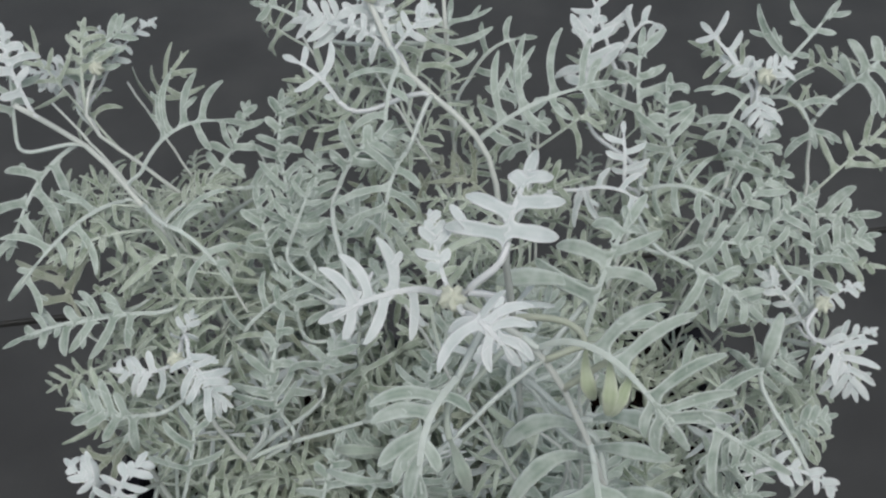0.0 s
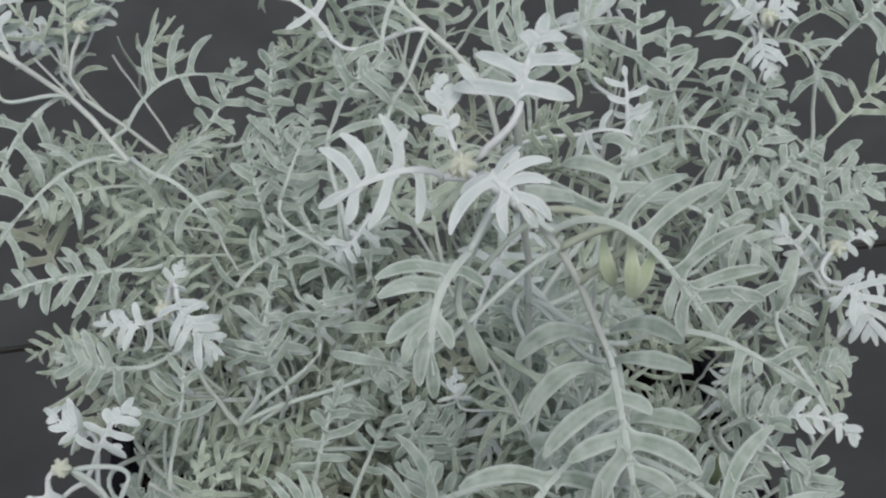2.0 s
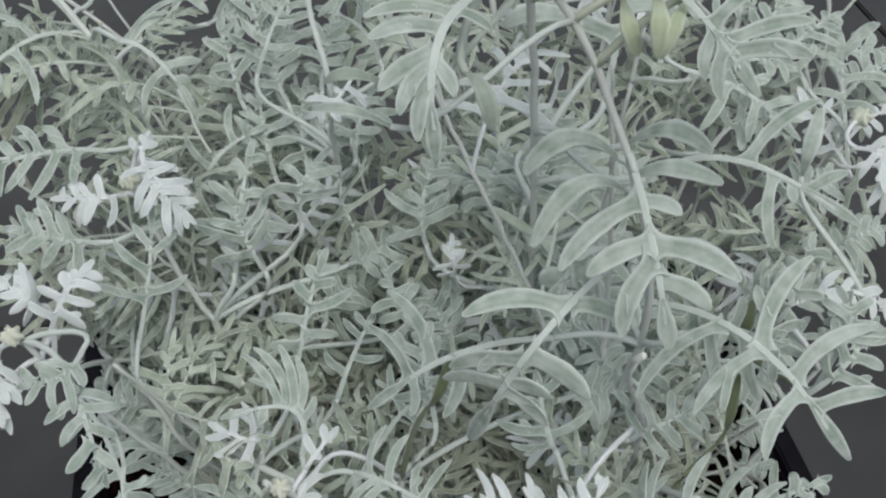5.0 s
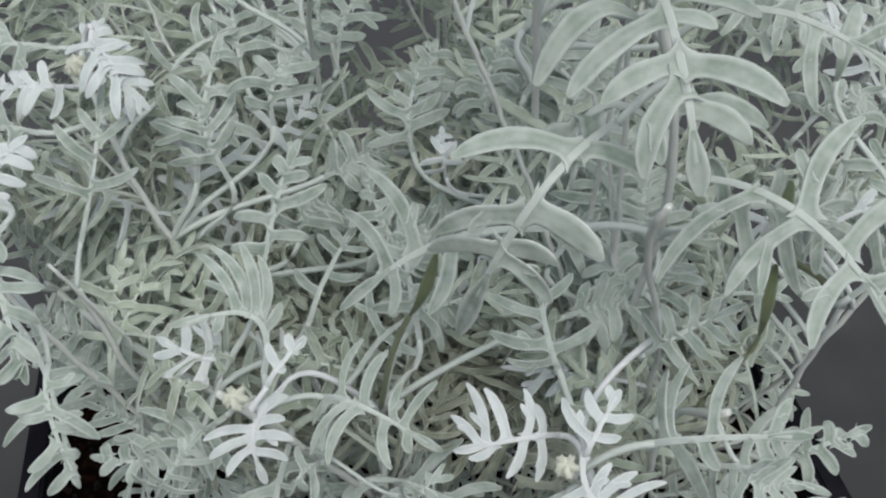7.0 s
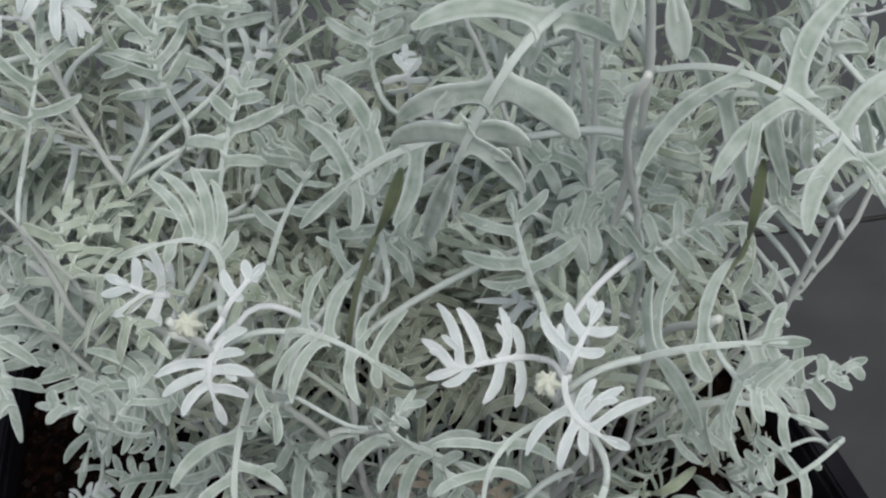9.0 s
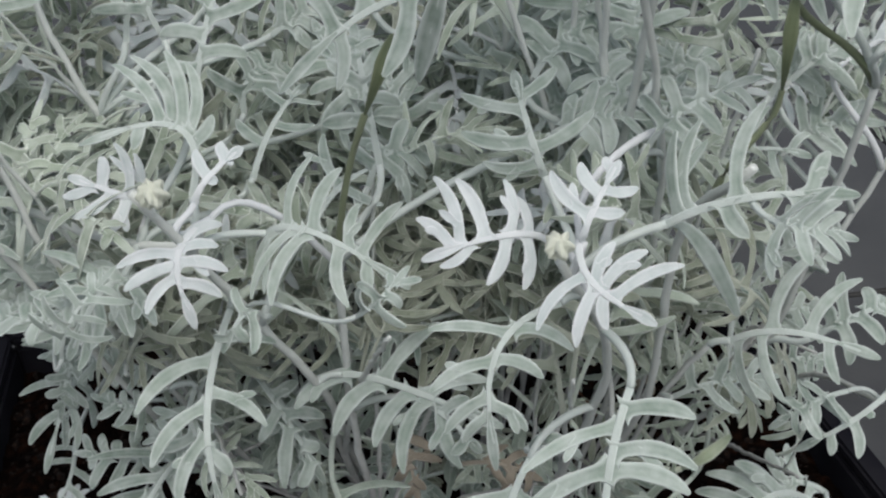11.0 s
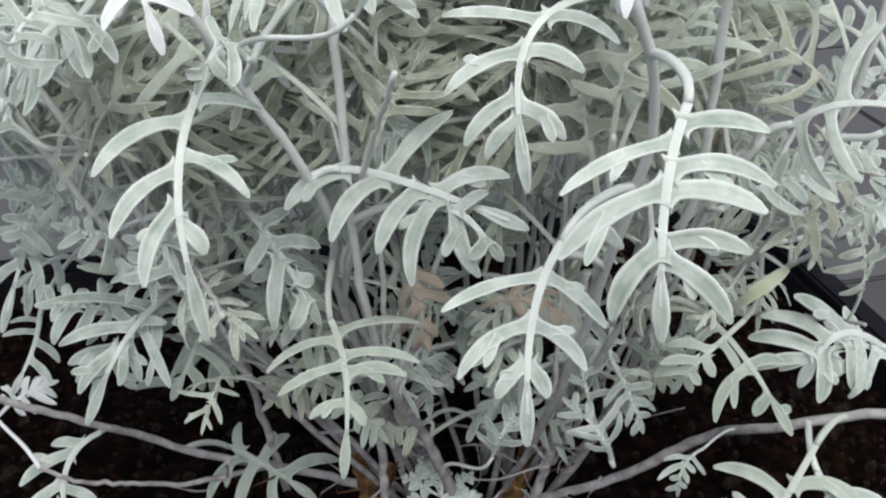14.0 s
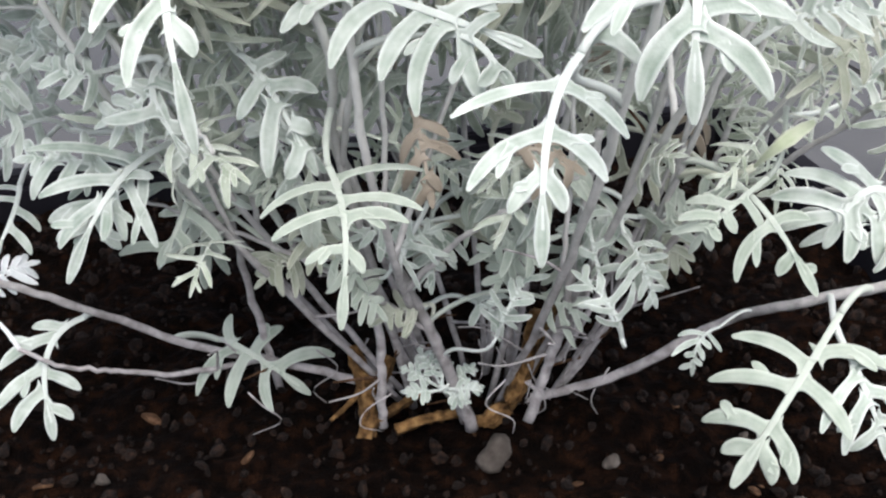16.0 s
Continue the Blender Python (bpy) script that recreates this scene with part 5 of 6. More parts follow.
leaf((-0.023, -0.020, 0.020), (-0.032, -0.019, 0.026), (-0.040, -0.013, 0.026), (0.03, -0.67, 0.74), 4, 0.0065, 0.0028, silver)
leaf((-0.022, -0.021, 0.022), (-0.027, -0.017, 0.031), (-0.032, -0.009, 0.033), (0.02, -0.68, 0.73), 4, 0.0065, 0.0028, silver)
leaf((-0.021, -0.024, 0.024), (-0.021, -0.020, 0.031), (-0.021, -0.014, 0.033), (0.01, -0.68, 0.74), 4, 0.0065, 0.0028, silver)
leaf((-0.019, -0.020, 0.020), (-0.012, -0.018, 0.025), (-0.007, -0.012, 0.026), (-0.00, -0.67, 0.74), 4, 0.0065, 0.0028, silver)
leaf((-0.018, -0.023, 0.021), (-0.010, -0.025, 0.022), (-0.004, -0.022, 0.021), (-0.00, -0.67, 0.75), 4, 0.0065, 0.0028, silver)
leaf((-0.023, -0.026, 0.022), (-0.031, -0.028, 0.023), (-0.038, -0.026, 0.022), (0.03, -0.66, 0.75), 4, 0.0065, 0.0028, silver)
leaf((-0.019, -0.022, 0.019), (-0.015, -0.025, 0.018), (-0.011, -0.025, 0.016), (0.00, -0.66, 0.75), 4, 0.0065, 0.0028, silver)
leaf((0.037, -0.118, 0.425), (0.009, -0.148, 0.413), (-0.013, -0.136, 0.343), (-0.04, -0.71, 0.70), 4, 0.0200, 0.0098, silver, lobes=((0.21, -124, 0.022), (0.24, 46, 0.037), (0.50, -92, 0.027), (0.53, 43, 0.031), (0.66, -116, 0.018), (0.67, 55, 0.026), (0.68, -79, 0.022),))
leaf((-0.039, -0.031, 0.294), (-0.047, -0.027, 0.313), (-0.058, -0.006, 0.327), (0.09, -0.80, 0.60), 4, 0.0200, 0.0055, silver)
leaf((-0.019, -0.036, 0.287), (-0.025, -0.031, 0.304), (-0.039, -0.012, 0.316), (0.05, -0.79, 0.61), 5, 0.0200, 0.0055, silver)
leaf((0.008, -0.026, 0.306), (0.015, -0.022, 0.323), (0.033, -0.008, 0.330), (-0.03, -0.81, 0.58), 4, 0.0200, 0.0055, silver)
leaf((0.041, -0.026, 0.296), (0.048, -0.022, 0.313), (0.067, -0.010, 0.320), (-0.10, -0.80, 0.60), 4, 0.0200, 0.0055, silver)
leaf((0.070, -0.028, 0.294), (0.081, -0.026, 0.309), (0.100, -0.016, 0.314), (-0.16, -0.78, 0.60), 5, 0.0200, 0.0055, silver)
leaf((-0.088, -0.018, 0.293), (-0.083, -0.013, 0.308), (-0.064, -0.002, 0.306), (0.16, -0.79, 0.60), 4, 0.0200, 0.0055, silver)
leaf((-0.035, -0.065, 0.282), (-0.027, -0.061, 0.294), (-0.012, -0.055, 0.291), (0.05, -0.76, 0.65), 4, 0.0200, 0.0055, silver)
leaf((0.060, -0.058, 0.286), (0.058, -0.052, 0.300), (0.068, -0.038, 0.309), (-0.12, -0.77, 0.63), 4, 0.0200, 0.0055, silver)
leaf((-0.076, -0.004, 0.321), (-0.064, -0.003, 0.328), (-0.049, 0.009, 0.331), (0.12, -0.82, 0.56), 4, 0.0200, 0.0055, silver)
leaf((-0.083, -0.105, 0.255), (-0.088, -0.140, 0.230), (-0.082, -0.148, 0.188), (0.22, -0.79, 0.57), 4, 0.0200, 0.0062, silver, lobes=((0.13, -108, 0.020), (0.22, 47, 0.031), (0.35, -67, 0.023), (0.41, 43, 0.027), (0.54, 28, 0.025), (0.61, -35, 0.011),))
leaf((0.022, -0.133, 0.208), (0.011, -0.158, 0.194), (0.010, -0.171, 0.161), (-0.06, -0.75, 0.66), 4, 0.0200, 0.0060, silver, lobes=((0.23, -71, 0.023), (0.24, 50, 0.032), (0.49, -61, 0.020), (0.49, 47, 0.026), (0.66, 39, 0.014), (0.67, -35, 0.011),))
leaf((0.050, -0.161, 0.260), (0.041, -0.184, 0.242), (0.041, -0.193, 0.209), (-0.18, -0.80, 0.58), 4, 0.0200, 0.0062, silver, lobes=((0.13, -107, 0.022), (0.21, 50, 0.032), (0.35, -96, 0.025), (0.43, 52, 0.031), (0.44, -88, 0.024), (0.65, -90, 0.021), (0.66, 34, 0.022), (0.70, -50, 0.023),))
leaf((-0.056, -0.086, 0.156), (-0.049, -0.111, 0.143), (-0.052, -0.124, 0.115), (0.09, -0.71, 0.70), 4, 0.0200, 0.0052, green, lobes=((0.11, -82, 0.030), (0.17, 87, 0.027), (0.29, -77, 0.027), (0.35, 76, 0.025), (0.41, -85, 0.021), (0.59, 72, 0.014), (0.60, -40, 0.009),))
leaf((-0.114, -0.043, 0.151), (-0.134, -0.072, 0.144), (-0.150, -0.087, 0.113), (0.25, -0.71, 0.66), 4, 0.0200, 0.0056, silver, lobes=((0.30, 49, 0.039), (0.42, -128, 0.010), (0.46, 44, 0.028), (0.58, -29, 0.015), (0.60, 15, 0.022),))
leaf((0.024, -0.091, 0.361), (-0.020, -0.107, 0.366), (-0.052, -0.114, 0.340), (0.03, -0.64, 0.77), 4, 0.0200, 0.0068, silver, lobes=((0.44, -58, 0.028), (0.61, 89, 0.037), (0.74, -54, 0.017), (0.75, 87, 0.029),))
leaf((0.043, -0.027, 0.328), (0.052, -0.023, 0.342), (0.063, -0.004, 0.350), (-0.10, -0.68, 0.73), 4, 0.0200, 0.0055, silver)
leaf((0.048, -0.048, 0.307), (0.059, -0.044, 0.319), (0.075, -0.028, 0.326), (-0.12, -0.64, 0.76), 5, 0.0200, 0.0055, silver)
leaf((0.038, -0.065, 0.293), (0.052, -0.062, 0.304), (0.069, -0.052, 0.305), (-0.10, -0.61, 0.79), 4, 0.0200, 0.0055, silver)
leaf((0.066, -0.070, 0.292), (0.072, -0.063, 0.307), (0.083, -0.044, 0.314), (-0.14, -0.61, 0.78), 4, 0.0200, 0.0055, silver)
leaf((0.027, -0.057, 0.298), (0.038, -0.051, 0.312), (0.048, -0.034, 0.317), (-0.08, -0.63, 0.77), 4, 0.0200, 0.0055, silver)
leaf((0.030, 0.002, 0.346), (0.036, 0.008, 0.362), (0.042, 0.027, 0.372), (-0.07, -0.72, 0.69), 4, 0.0200, 0.0055, silver)
leaf((0.054, 0.003, 0.349), (0.058, 0.009, 0.364), (0.074, 0.021, 0.369), (-0.11, -0.72, 0.68), 4, 0.0200, 0.0055, silver)
leaf((-0.035, -0.002, 0.334), (-0.037, 0.006, 0.352), (-0.031, 0.030, 0.364), (0.05, -0.71, 0.70), 4, 0.0200, 0.0055, silver)
leaf((0.000, 0.007, 0.343), (-0.003, 0.015, 0.361), (0.007, 0.034, 0.370), (-0.01, -0.73, 0.69), 4, 0.0200, 0.0055, silver)
# low leaves between stems; those in old have shade put into their colour
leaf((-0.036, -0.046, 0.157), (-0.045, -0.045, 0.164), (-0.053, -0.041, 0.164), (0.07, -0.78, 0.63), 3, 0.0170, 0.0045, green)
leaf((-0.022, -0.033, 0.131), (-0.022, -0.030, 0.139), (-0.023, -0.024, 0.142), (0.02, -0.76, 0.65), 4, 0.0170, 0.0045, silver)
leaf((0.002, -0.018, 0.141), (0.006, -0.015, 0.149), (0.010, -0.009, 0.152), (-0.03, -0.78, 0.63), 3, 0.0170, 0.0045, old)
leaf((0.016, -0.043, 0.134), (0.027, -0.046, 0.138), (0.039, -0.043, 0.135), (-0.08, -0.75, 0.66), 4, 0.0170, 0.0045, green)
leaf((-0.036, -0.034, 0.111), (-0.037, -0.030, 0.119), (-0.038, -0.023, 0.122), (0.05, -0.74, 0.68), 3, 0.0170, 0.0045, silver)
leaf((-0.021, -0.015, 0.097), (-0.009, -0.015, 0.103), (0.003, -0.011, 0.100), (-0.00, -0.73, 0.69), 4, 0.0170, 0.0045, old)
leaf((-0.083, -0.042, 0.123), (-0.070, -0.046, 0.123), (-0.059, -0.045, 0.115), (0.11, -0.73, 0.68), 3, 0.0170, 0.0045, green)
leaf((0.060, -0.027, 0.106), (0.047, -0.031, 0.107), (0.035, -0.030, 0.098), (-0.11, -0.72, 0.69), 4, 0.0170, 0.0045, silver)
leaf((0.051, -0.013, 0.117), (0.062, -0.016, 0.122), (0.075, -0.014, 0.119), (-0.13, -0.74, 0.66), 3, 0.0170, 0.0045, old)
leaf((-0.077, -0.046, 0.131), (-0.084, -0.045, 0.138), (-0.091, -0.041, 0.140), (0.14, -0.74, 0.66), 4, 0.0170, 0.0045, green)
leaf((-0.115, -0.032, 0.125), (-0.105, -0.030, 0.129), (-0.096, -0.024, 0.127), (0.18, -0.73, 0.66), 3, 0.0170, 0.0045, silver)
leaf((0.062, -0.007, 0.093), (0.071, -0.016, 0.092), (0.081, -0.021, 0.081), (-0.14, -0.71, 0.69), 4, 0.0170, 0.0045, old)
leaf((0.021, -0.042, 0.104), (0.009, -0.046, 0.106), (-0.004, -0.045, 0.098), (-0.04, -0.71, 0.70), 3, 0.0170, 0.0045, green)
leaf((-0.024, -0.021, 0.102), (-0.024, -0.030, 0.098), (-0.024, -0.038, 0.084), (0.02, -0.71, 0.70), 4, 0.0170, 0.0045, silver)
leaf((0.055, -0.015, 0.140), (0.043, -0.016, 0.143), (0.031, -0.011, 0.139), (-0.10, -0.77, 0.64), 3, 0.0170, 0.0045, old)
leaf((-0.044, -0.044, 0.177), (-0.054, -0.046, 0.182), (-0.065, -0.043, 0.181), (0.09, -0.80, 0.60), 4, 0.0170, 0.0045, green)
leaf((0.033, -0.040, 0.344), (0.039, -0.032, 0.359), (0.052, -0.016, 0.366), (-0.09, -0.68, 0.73), 4, 0.0200, 0.0055, silver)
leaf((0.054, -0.053, 0.334), (0.044, -0.046, 0.346), (0.040, -0.027, 0.353), (-0.09, -0.65, 0.75), 4, 0.0200, 0.0055, silver)
leaf((0.026, -0.063, 0.323), (0.037, -0.058, 0.334), (0.054, -0.050, 0.335), (-0.08, -0.63, 0.77), 5, 0.0200, 0.0055, silver)
leaf((0.063, -0.076, 0.317), (0.051, -0.072, 0.325), (0.043, -0.055, 0.329), (-0.11, -0.61, 0.79), 4, 0.0200, 0.0055, silver)
leaf((0.031, -0.082, 0.309), (0.044, -0.083, 0.316), (0.060, -0.079, 0.314), (-0.09, -0.59, 0.80), 4, 0.0200, 0.0055, silver)
leaf((0.068, -0.061, 0.329), (0.062, -0.053, 0.343), (0.066, -0.032, 0.351), (-0.13, -0.64, 0.76), 4, 0.0200, 0.0055, silver)
leaf((0.013, -0.021, 0.376), (0.020, -0.016, 0.389), (0.029, -0.000, 0.396), (-0.05, -0.72, 0.69), 4, 0.0200, 0.0055, silver)
leaf((0.048, -0.021, 0.377), (0.040, -0.015, 0.389), (0.043, 0.002, 0.398), (-0.09, -0.72, 0.69), 4, 0.0200, 0.0055, silver)
leaf((-0.173, -0.043, 0.256), (-0.190, -0.051, 0.265), (-0.213, -0.044, 0.267), (0.28, -0.54, 0.80), 4, 0.0200, 0.0055, silver)
leaf((-0.155, -0.064, 0.237), (-0.166, -0.060, 0.250), (-0.187, -0.053, 0.251), (0.24, -0.52, 0.82), 4, 0.0200, 0.0055, silver)
leaf((-0.208, -0.062, 0.252), (-0.195, -0.055, 0.260), (-0.182, -0.040, 0.257), (0.28, -0.53, 0.80), 4, 0.0200, 0.0055, silver)
leaf((0.153, 0.173, 0.445), (0.144, 0.179, 0.453), (0.131, 0.188, 0.450), (-0.16, -0.62, 0.77), 4, 0.0120, 0.0042, young)
leaf((0.155, 0.173, 0.445), (0.161, 0.177, 0.454), (0.174, 0.182, 0.455), (-0.18, -0.61, 0.77), 4, 0.0120, 0.0042, young)
leaf((0.153, 0.172, 0.444), (0.154, 0.157, 0.438), (0.161, 0.150, 0.427), (-0.18, -0.59, 0.79), 4, 0.0120, 0.0042, young)
leaf((-0.284, 0.185, 0.405), (-0.276, 0.201, 0.425), (-0.275, 0.227, 0.432), (0.30, -0.58, 0.75), 4, 0.0120, 0.0042, young)
leaf((-0.270, 0.194, 0.408), (-0.254, 0.211, 0.429), (-0.238, 0.240, 0.430), (0.27, -0.60, 0.75), 4, 0.0120, 0.0042, young)
leaf((-0.286, 0.186, 0.413), (-0.298, 0.185, 0.423), (-0.315, 0.185, 0.423), (0.32, -0.57, 0.76), 4, 0.0120, 0.0042, young)
leaf((-0.284, 0.097, 0.445), (-0.285, 0.115, 0.472), (-0.294, 0.146, 0.483), (0.34, -0.55, 0.76), 4, 0.0150, 0.0045, silver)
leaf((-0.065, 0.131, 0.493), (-0.081, 0.133, 0.506), (-0.102, 0.140, 0.504), (0.11, -0.64, 0.76), 4, 0.0120, 0.0042, young)
leaf((-0.065, 0.131, 0.494), (-0.068, 0.140, 0.510), (-0.080, 0.159, 0.517), (0.09, -0.65, 0.76), 4, 0.0120, 0.0042, young)
leaf((-0.062, 0.129, 0.497), (-0.051, 0.136, 0.509), (-0.042, 0.150, 0.512), (0.07, -0.64, 0.76), 4, 0.0120, 0.0042, young)
leaf((0.205, 0.123, 0.338), (0.220, 0.129, 0.354), (0.242, 0.136, 0.354), (-0.23, -0.51, 0.83), 4, 0.0200, 0.0055, silver)
leaf((0.197, 0.085, 0.332), (0.211, 0.092, 0.347), (0.230, 0.101, 0.348), (-0.23, -0.48, 0.85), 4, 0.0120, 0.0042, young)
leaf((0.198, 0.069, 0.330), (0.215, 0.063, 0.339), (0.237, 0.074, 0.341), (-0.23, -0.46, 0.86), 4, 0.0120, 0.0042, young)
# small low leaves; old again carries canopy shade in its tone
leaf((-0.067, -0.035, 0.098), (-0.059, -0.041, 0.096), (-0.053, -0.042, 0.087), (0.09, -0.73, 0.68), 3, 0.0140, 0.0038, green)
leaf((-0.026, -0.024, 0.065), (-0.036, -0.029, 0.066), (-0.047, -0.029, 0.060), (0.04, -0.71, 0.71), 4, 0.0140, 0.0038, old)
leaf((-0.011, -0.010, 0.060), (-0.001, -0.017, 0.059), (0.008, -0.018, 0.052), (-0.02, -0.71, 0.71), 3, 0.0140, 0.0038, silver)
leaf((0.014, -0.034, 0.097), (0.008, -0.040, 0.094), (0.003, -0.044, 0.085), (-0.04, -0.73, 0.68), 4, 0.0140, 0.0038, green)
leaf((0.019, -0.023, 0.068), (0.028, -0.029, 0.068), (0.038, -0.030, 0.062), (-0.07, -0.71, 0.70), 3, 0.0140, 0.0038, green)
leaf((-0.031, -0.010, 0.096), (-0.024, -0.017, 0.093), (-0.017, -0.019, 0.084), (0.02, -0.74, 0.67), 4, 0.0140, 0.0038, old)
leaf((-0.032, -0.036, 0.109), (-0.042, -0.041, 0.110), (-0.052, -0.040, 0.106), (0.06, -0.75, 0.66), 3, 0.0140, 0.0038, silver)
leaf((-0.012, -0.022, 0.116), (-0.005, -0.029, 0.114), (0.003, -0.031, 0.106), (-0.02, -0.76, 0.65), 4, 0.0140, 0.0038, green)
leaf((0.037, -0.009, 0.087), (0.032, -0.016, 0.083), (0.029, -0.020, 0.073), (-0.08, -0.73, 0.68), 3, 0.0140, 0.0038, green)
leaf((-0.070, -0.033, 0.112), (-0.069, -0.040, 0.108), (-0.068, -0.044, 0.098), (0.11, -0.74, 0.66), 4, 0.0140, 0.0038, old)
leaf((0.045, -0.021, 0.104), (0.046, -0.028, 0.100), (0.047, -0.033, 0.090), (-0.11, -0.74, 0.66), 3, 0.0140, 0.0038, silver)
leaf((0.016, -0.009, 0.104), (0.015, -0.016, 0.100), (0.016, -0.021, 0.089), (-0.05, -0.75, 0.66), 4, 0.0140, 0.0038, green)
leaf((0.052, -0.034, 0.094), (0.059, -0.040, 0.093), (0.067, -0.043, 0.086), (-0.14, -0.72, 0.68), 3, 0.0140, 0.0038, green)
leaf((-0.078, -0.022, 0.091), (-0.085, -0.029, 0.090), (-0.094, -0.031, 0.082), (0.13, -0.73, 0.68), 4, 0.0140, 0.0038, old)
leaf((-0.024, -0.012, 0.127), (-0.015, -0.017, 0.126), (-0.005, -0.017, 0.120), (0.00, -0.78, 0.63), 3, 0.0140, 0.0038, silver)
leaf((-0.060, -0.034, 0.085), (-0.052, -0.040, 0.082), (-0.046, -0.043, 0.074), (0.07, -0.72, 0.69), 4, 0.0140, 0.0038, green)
leaf((0.146, 0.129, 0.366), (0.160, 0.139, 0.387), (0.183, 0.160, 0.392), (-0.17, -0.55, 0.82), 4, 0.0200, 0.0055, silver)
leaf((0.159, 0.118, 0.362), (0.176, 0.126, 0.381), (0.198, 0.141, 0.384), (-0.19, -0.53, 0.82), 4, 0.0200, 0.0055, silver)
leaf((0.147, 0.144, 0.386), (0.157, 0.155, 0.406), (0.171, 0.177, 0.413), (-0.17, -0.57, 0.80), 5, 0.0200, 0.0055, silver)
leaf((0.176, 0.104, 0.358), (0.164, 0.116, 0.371), (0.149, 0.132, 0.368), (-0.18, -0.52, 0.83), 4, 0.0200, 0.0055, silver)
leaf((0.192, 0.126, 0.361), (0.177, 0.138, 0.374), (0.172, 0.163, 0.379), (-0.19, -0.54, 0.82), 4, 0.0170, 0.0055, silver)
leaf((-0.175, -0.065, 0.230), (-0.187, -0.062, 0.242), (-0.205, -0.054, 0.244), (0.27, -0.51, 0.82), 4, 0.0200, 0.0055, silver)
leaf((-0.150, -0.081, 0.225), (-0.165, -0.079, 0.237), (-0.182, -0.072, 0.238), (0.24, -0.50, 0.83), 4, 0.0170, 0.0045, silver)
leaf((-0.164, -0.049, 0.243), (-0.179, -0.052, 0.253), (-0.198, -0.049, 0.253), (0.27, -0.54, 0.79), 4, 0.0200, 0.0055, silver)


# ---- fill of the crown ----
AXIS = unit((0, -0.72, 0.69))
LOW = unit((0, -0.89, 0.45))
heads = np.array(crown)


def inside(p, margin, reach):
    """Whether p lies within the bush, behind the leaves that form its face."""
    for d in (AXIS, LOW):
        rel = heads - p
        flat = rel - np.outer(rel @ d, d)
        off = np.linalg.norm(flat, axis=1)
        near = np.argsort(off)[:4]
        if d is AXIS and off[near[0]] > reach:
            return False
        if (rel[near] @ d).mean() < margin:
            return False
    return True


rng = random.Random(21)
variants = []
for i in range(16):
    r = random.Random(400 + i)
    size = 0.062
    b = leaf_shape((0, 0, 0), (size * 0.52, 0, 0.010), (size, 0, r.uniform(-0.012, 0.004)), (0, 0, 1), r.choice((3, 3, 4, 4)),
                   r.uniform(0.019, 0.030), r.uniform(0.0035, 0.0047), r, False, 0.3, r.uniform(0.15, 0.35))
    variants.append((np.array(b.verts), b.faces, np.array(b.felt)))
leaf_meshes = [mesh_of("leaf", *v[:2], inner, v[2]) for v in variants]
shaded_meshes = [mesh_of("leaf", *v[:2], old, v[2]) for v in variants[:8]]
young_meshes = [mesh_of("leaf", *v[:2], young, v[2]) for v in variants[4:8]]

main_stems = len(stems)
picks = [h for h in crown if h[2] > 0.17]
for i, h in enumerate(picks):
    if i % 4:
        continue
    near = min(range(main_stems), key=lambda k: np.linalg.norm(stems[k][1][-1] - h) + rng.uniform(0, 0.08))
    foot = stems[near][1][rng.randrange(7, 18)]
    top = h - AXIS * rng.uniform(0.03, 0.07) + np.array((0, 0, rng.uniform(-0.03, 0.0)))
    knee = foot + (top - foot) * 0.45 + np.array((0, 0, rng.uniform(0.0, 0.05)))
    stem([tuple(foot), tuple(knee), tuple(top)], rng.uniform(0.0010, 0.0015), 0.0008)

spots = []
for k, (ob, line, radii) in enumerate(stems):
    turn = rng.uniform(0, 6.28)
    count = 46 if line[-1][0] < -0.19 else 26 if k < main_stems else 26
    for j in range(count):
        s = rng.uniform(0.30, 0.99)
        i = min(len(line) - 2, int(s * (len(line) - 1)))
        p, t = line[i], unit(line[i + 1] - line[i])
        turn += 2.4
        a = unit(np.cross(t, (0.2, 0.9, 0.1)))
        b = np.cross(t, a)
        out = math.cos(turn) * a + math.sin(turn) * b
        way = unit(out + t * rng.uniform(0.2, 0.9) + np.array((0, -0.15, 0.1)))
        way = unit(way - AXIS * (way @ AXIS) * 0.55)
        scale = rng.uniform(0.72, 1.2)
        tip = p + way * 0.062 * scale
        if (tip[2] > 0.3 and rng.random() < 0.3) or tip[2] < 0.10 or p[2] < 0.09 or (tip[2] < 0.20 and rng.random() < 0.6) or (tip[0] < -0.16 and rng.random() < 0.1) or (tip[0] > 0.17 and rng.random() < 0.4) or (tip[0] > 0.05 and tip[2] < 0.26 and rng.random() < 0.5) or not inside(p + way * 0.035 * scale, 0.020 if p[0] > -0.15 else 0.0, 0.062 if p[0] > -0.12 else 0.09) or not inside(tip, 0.010 if p[0] > -0.15 else -0.01, 0.05 if p[0] > -0.12 else 0.08):
            continue
        up = unit(AXIS * 0.9 + t * 0.3 + np.array([rng.uniform(-0.35, 0.35) for _ in range(3)]))
        y = unit(np.cross(up, way))
        z = np.cross(way, y)
        m = Matrix(np.c_[np.c_[way * scale, y * scale, z * scale], p].tolist() + [[0, 0, 0, 1]])
        spots.append((float(tip @ AXIS), k, m))
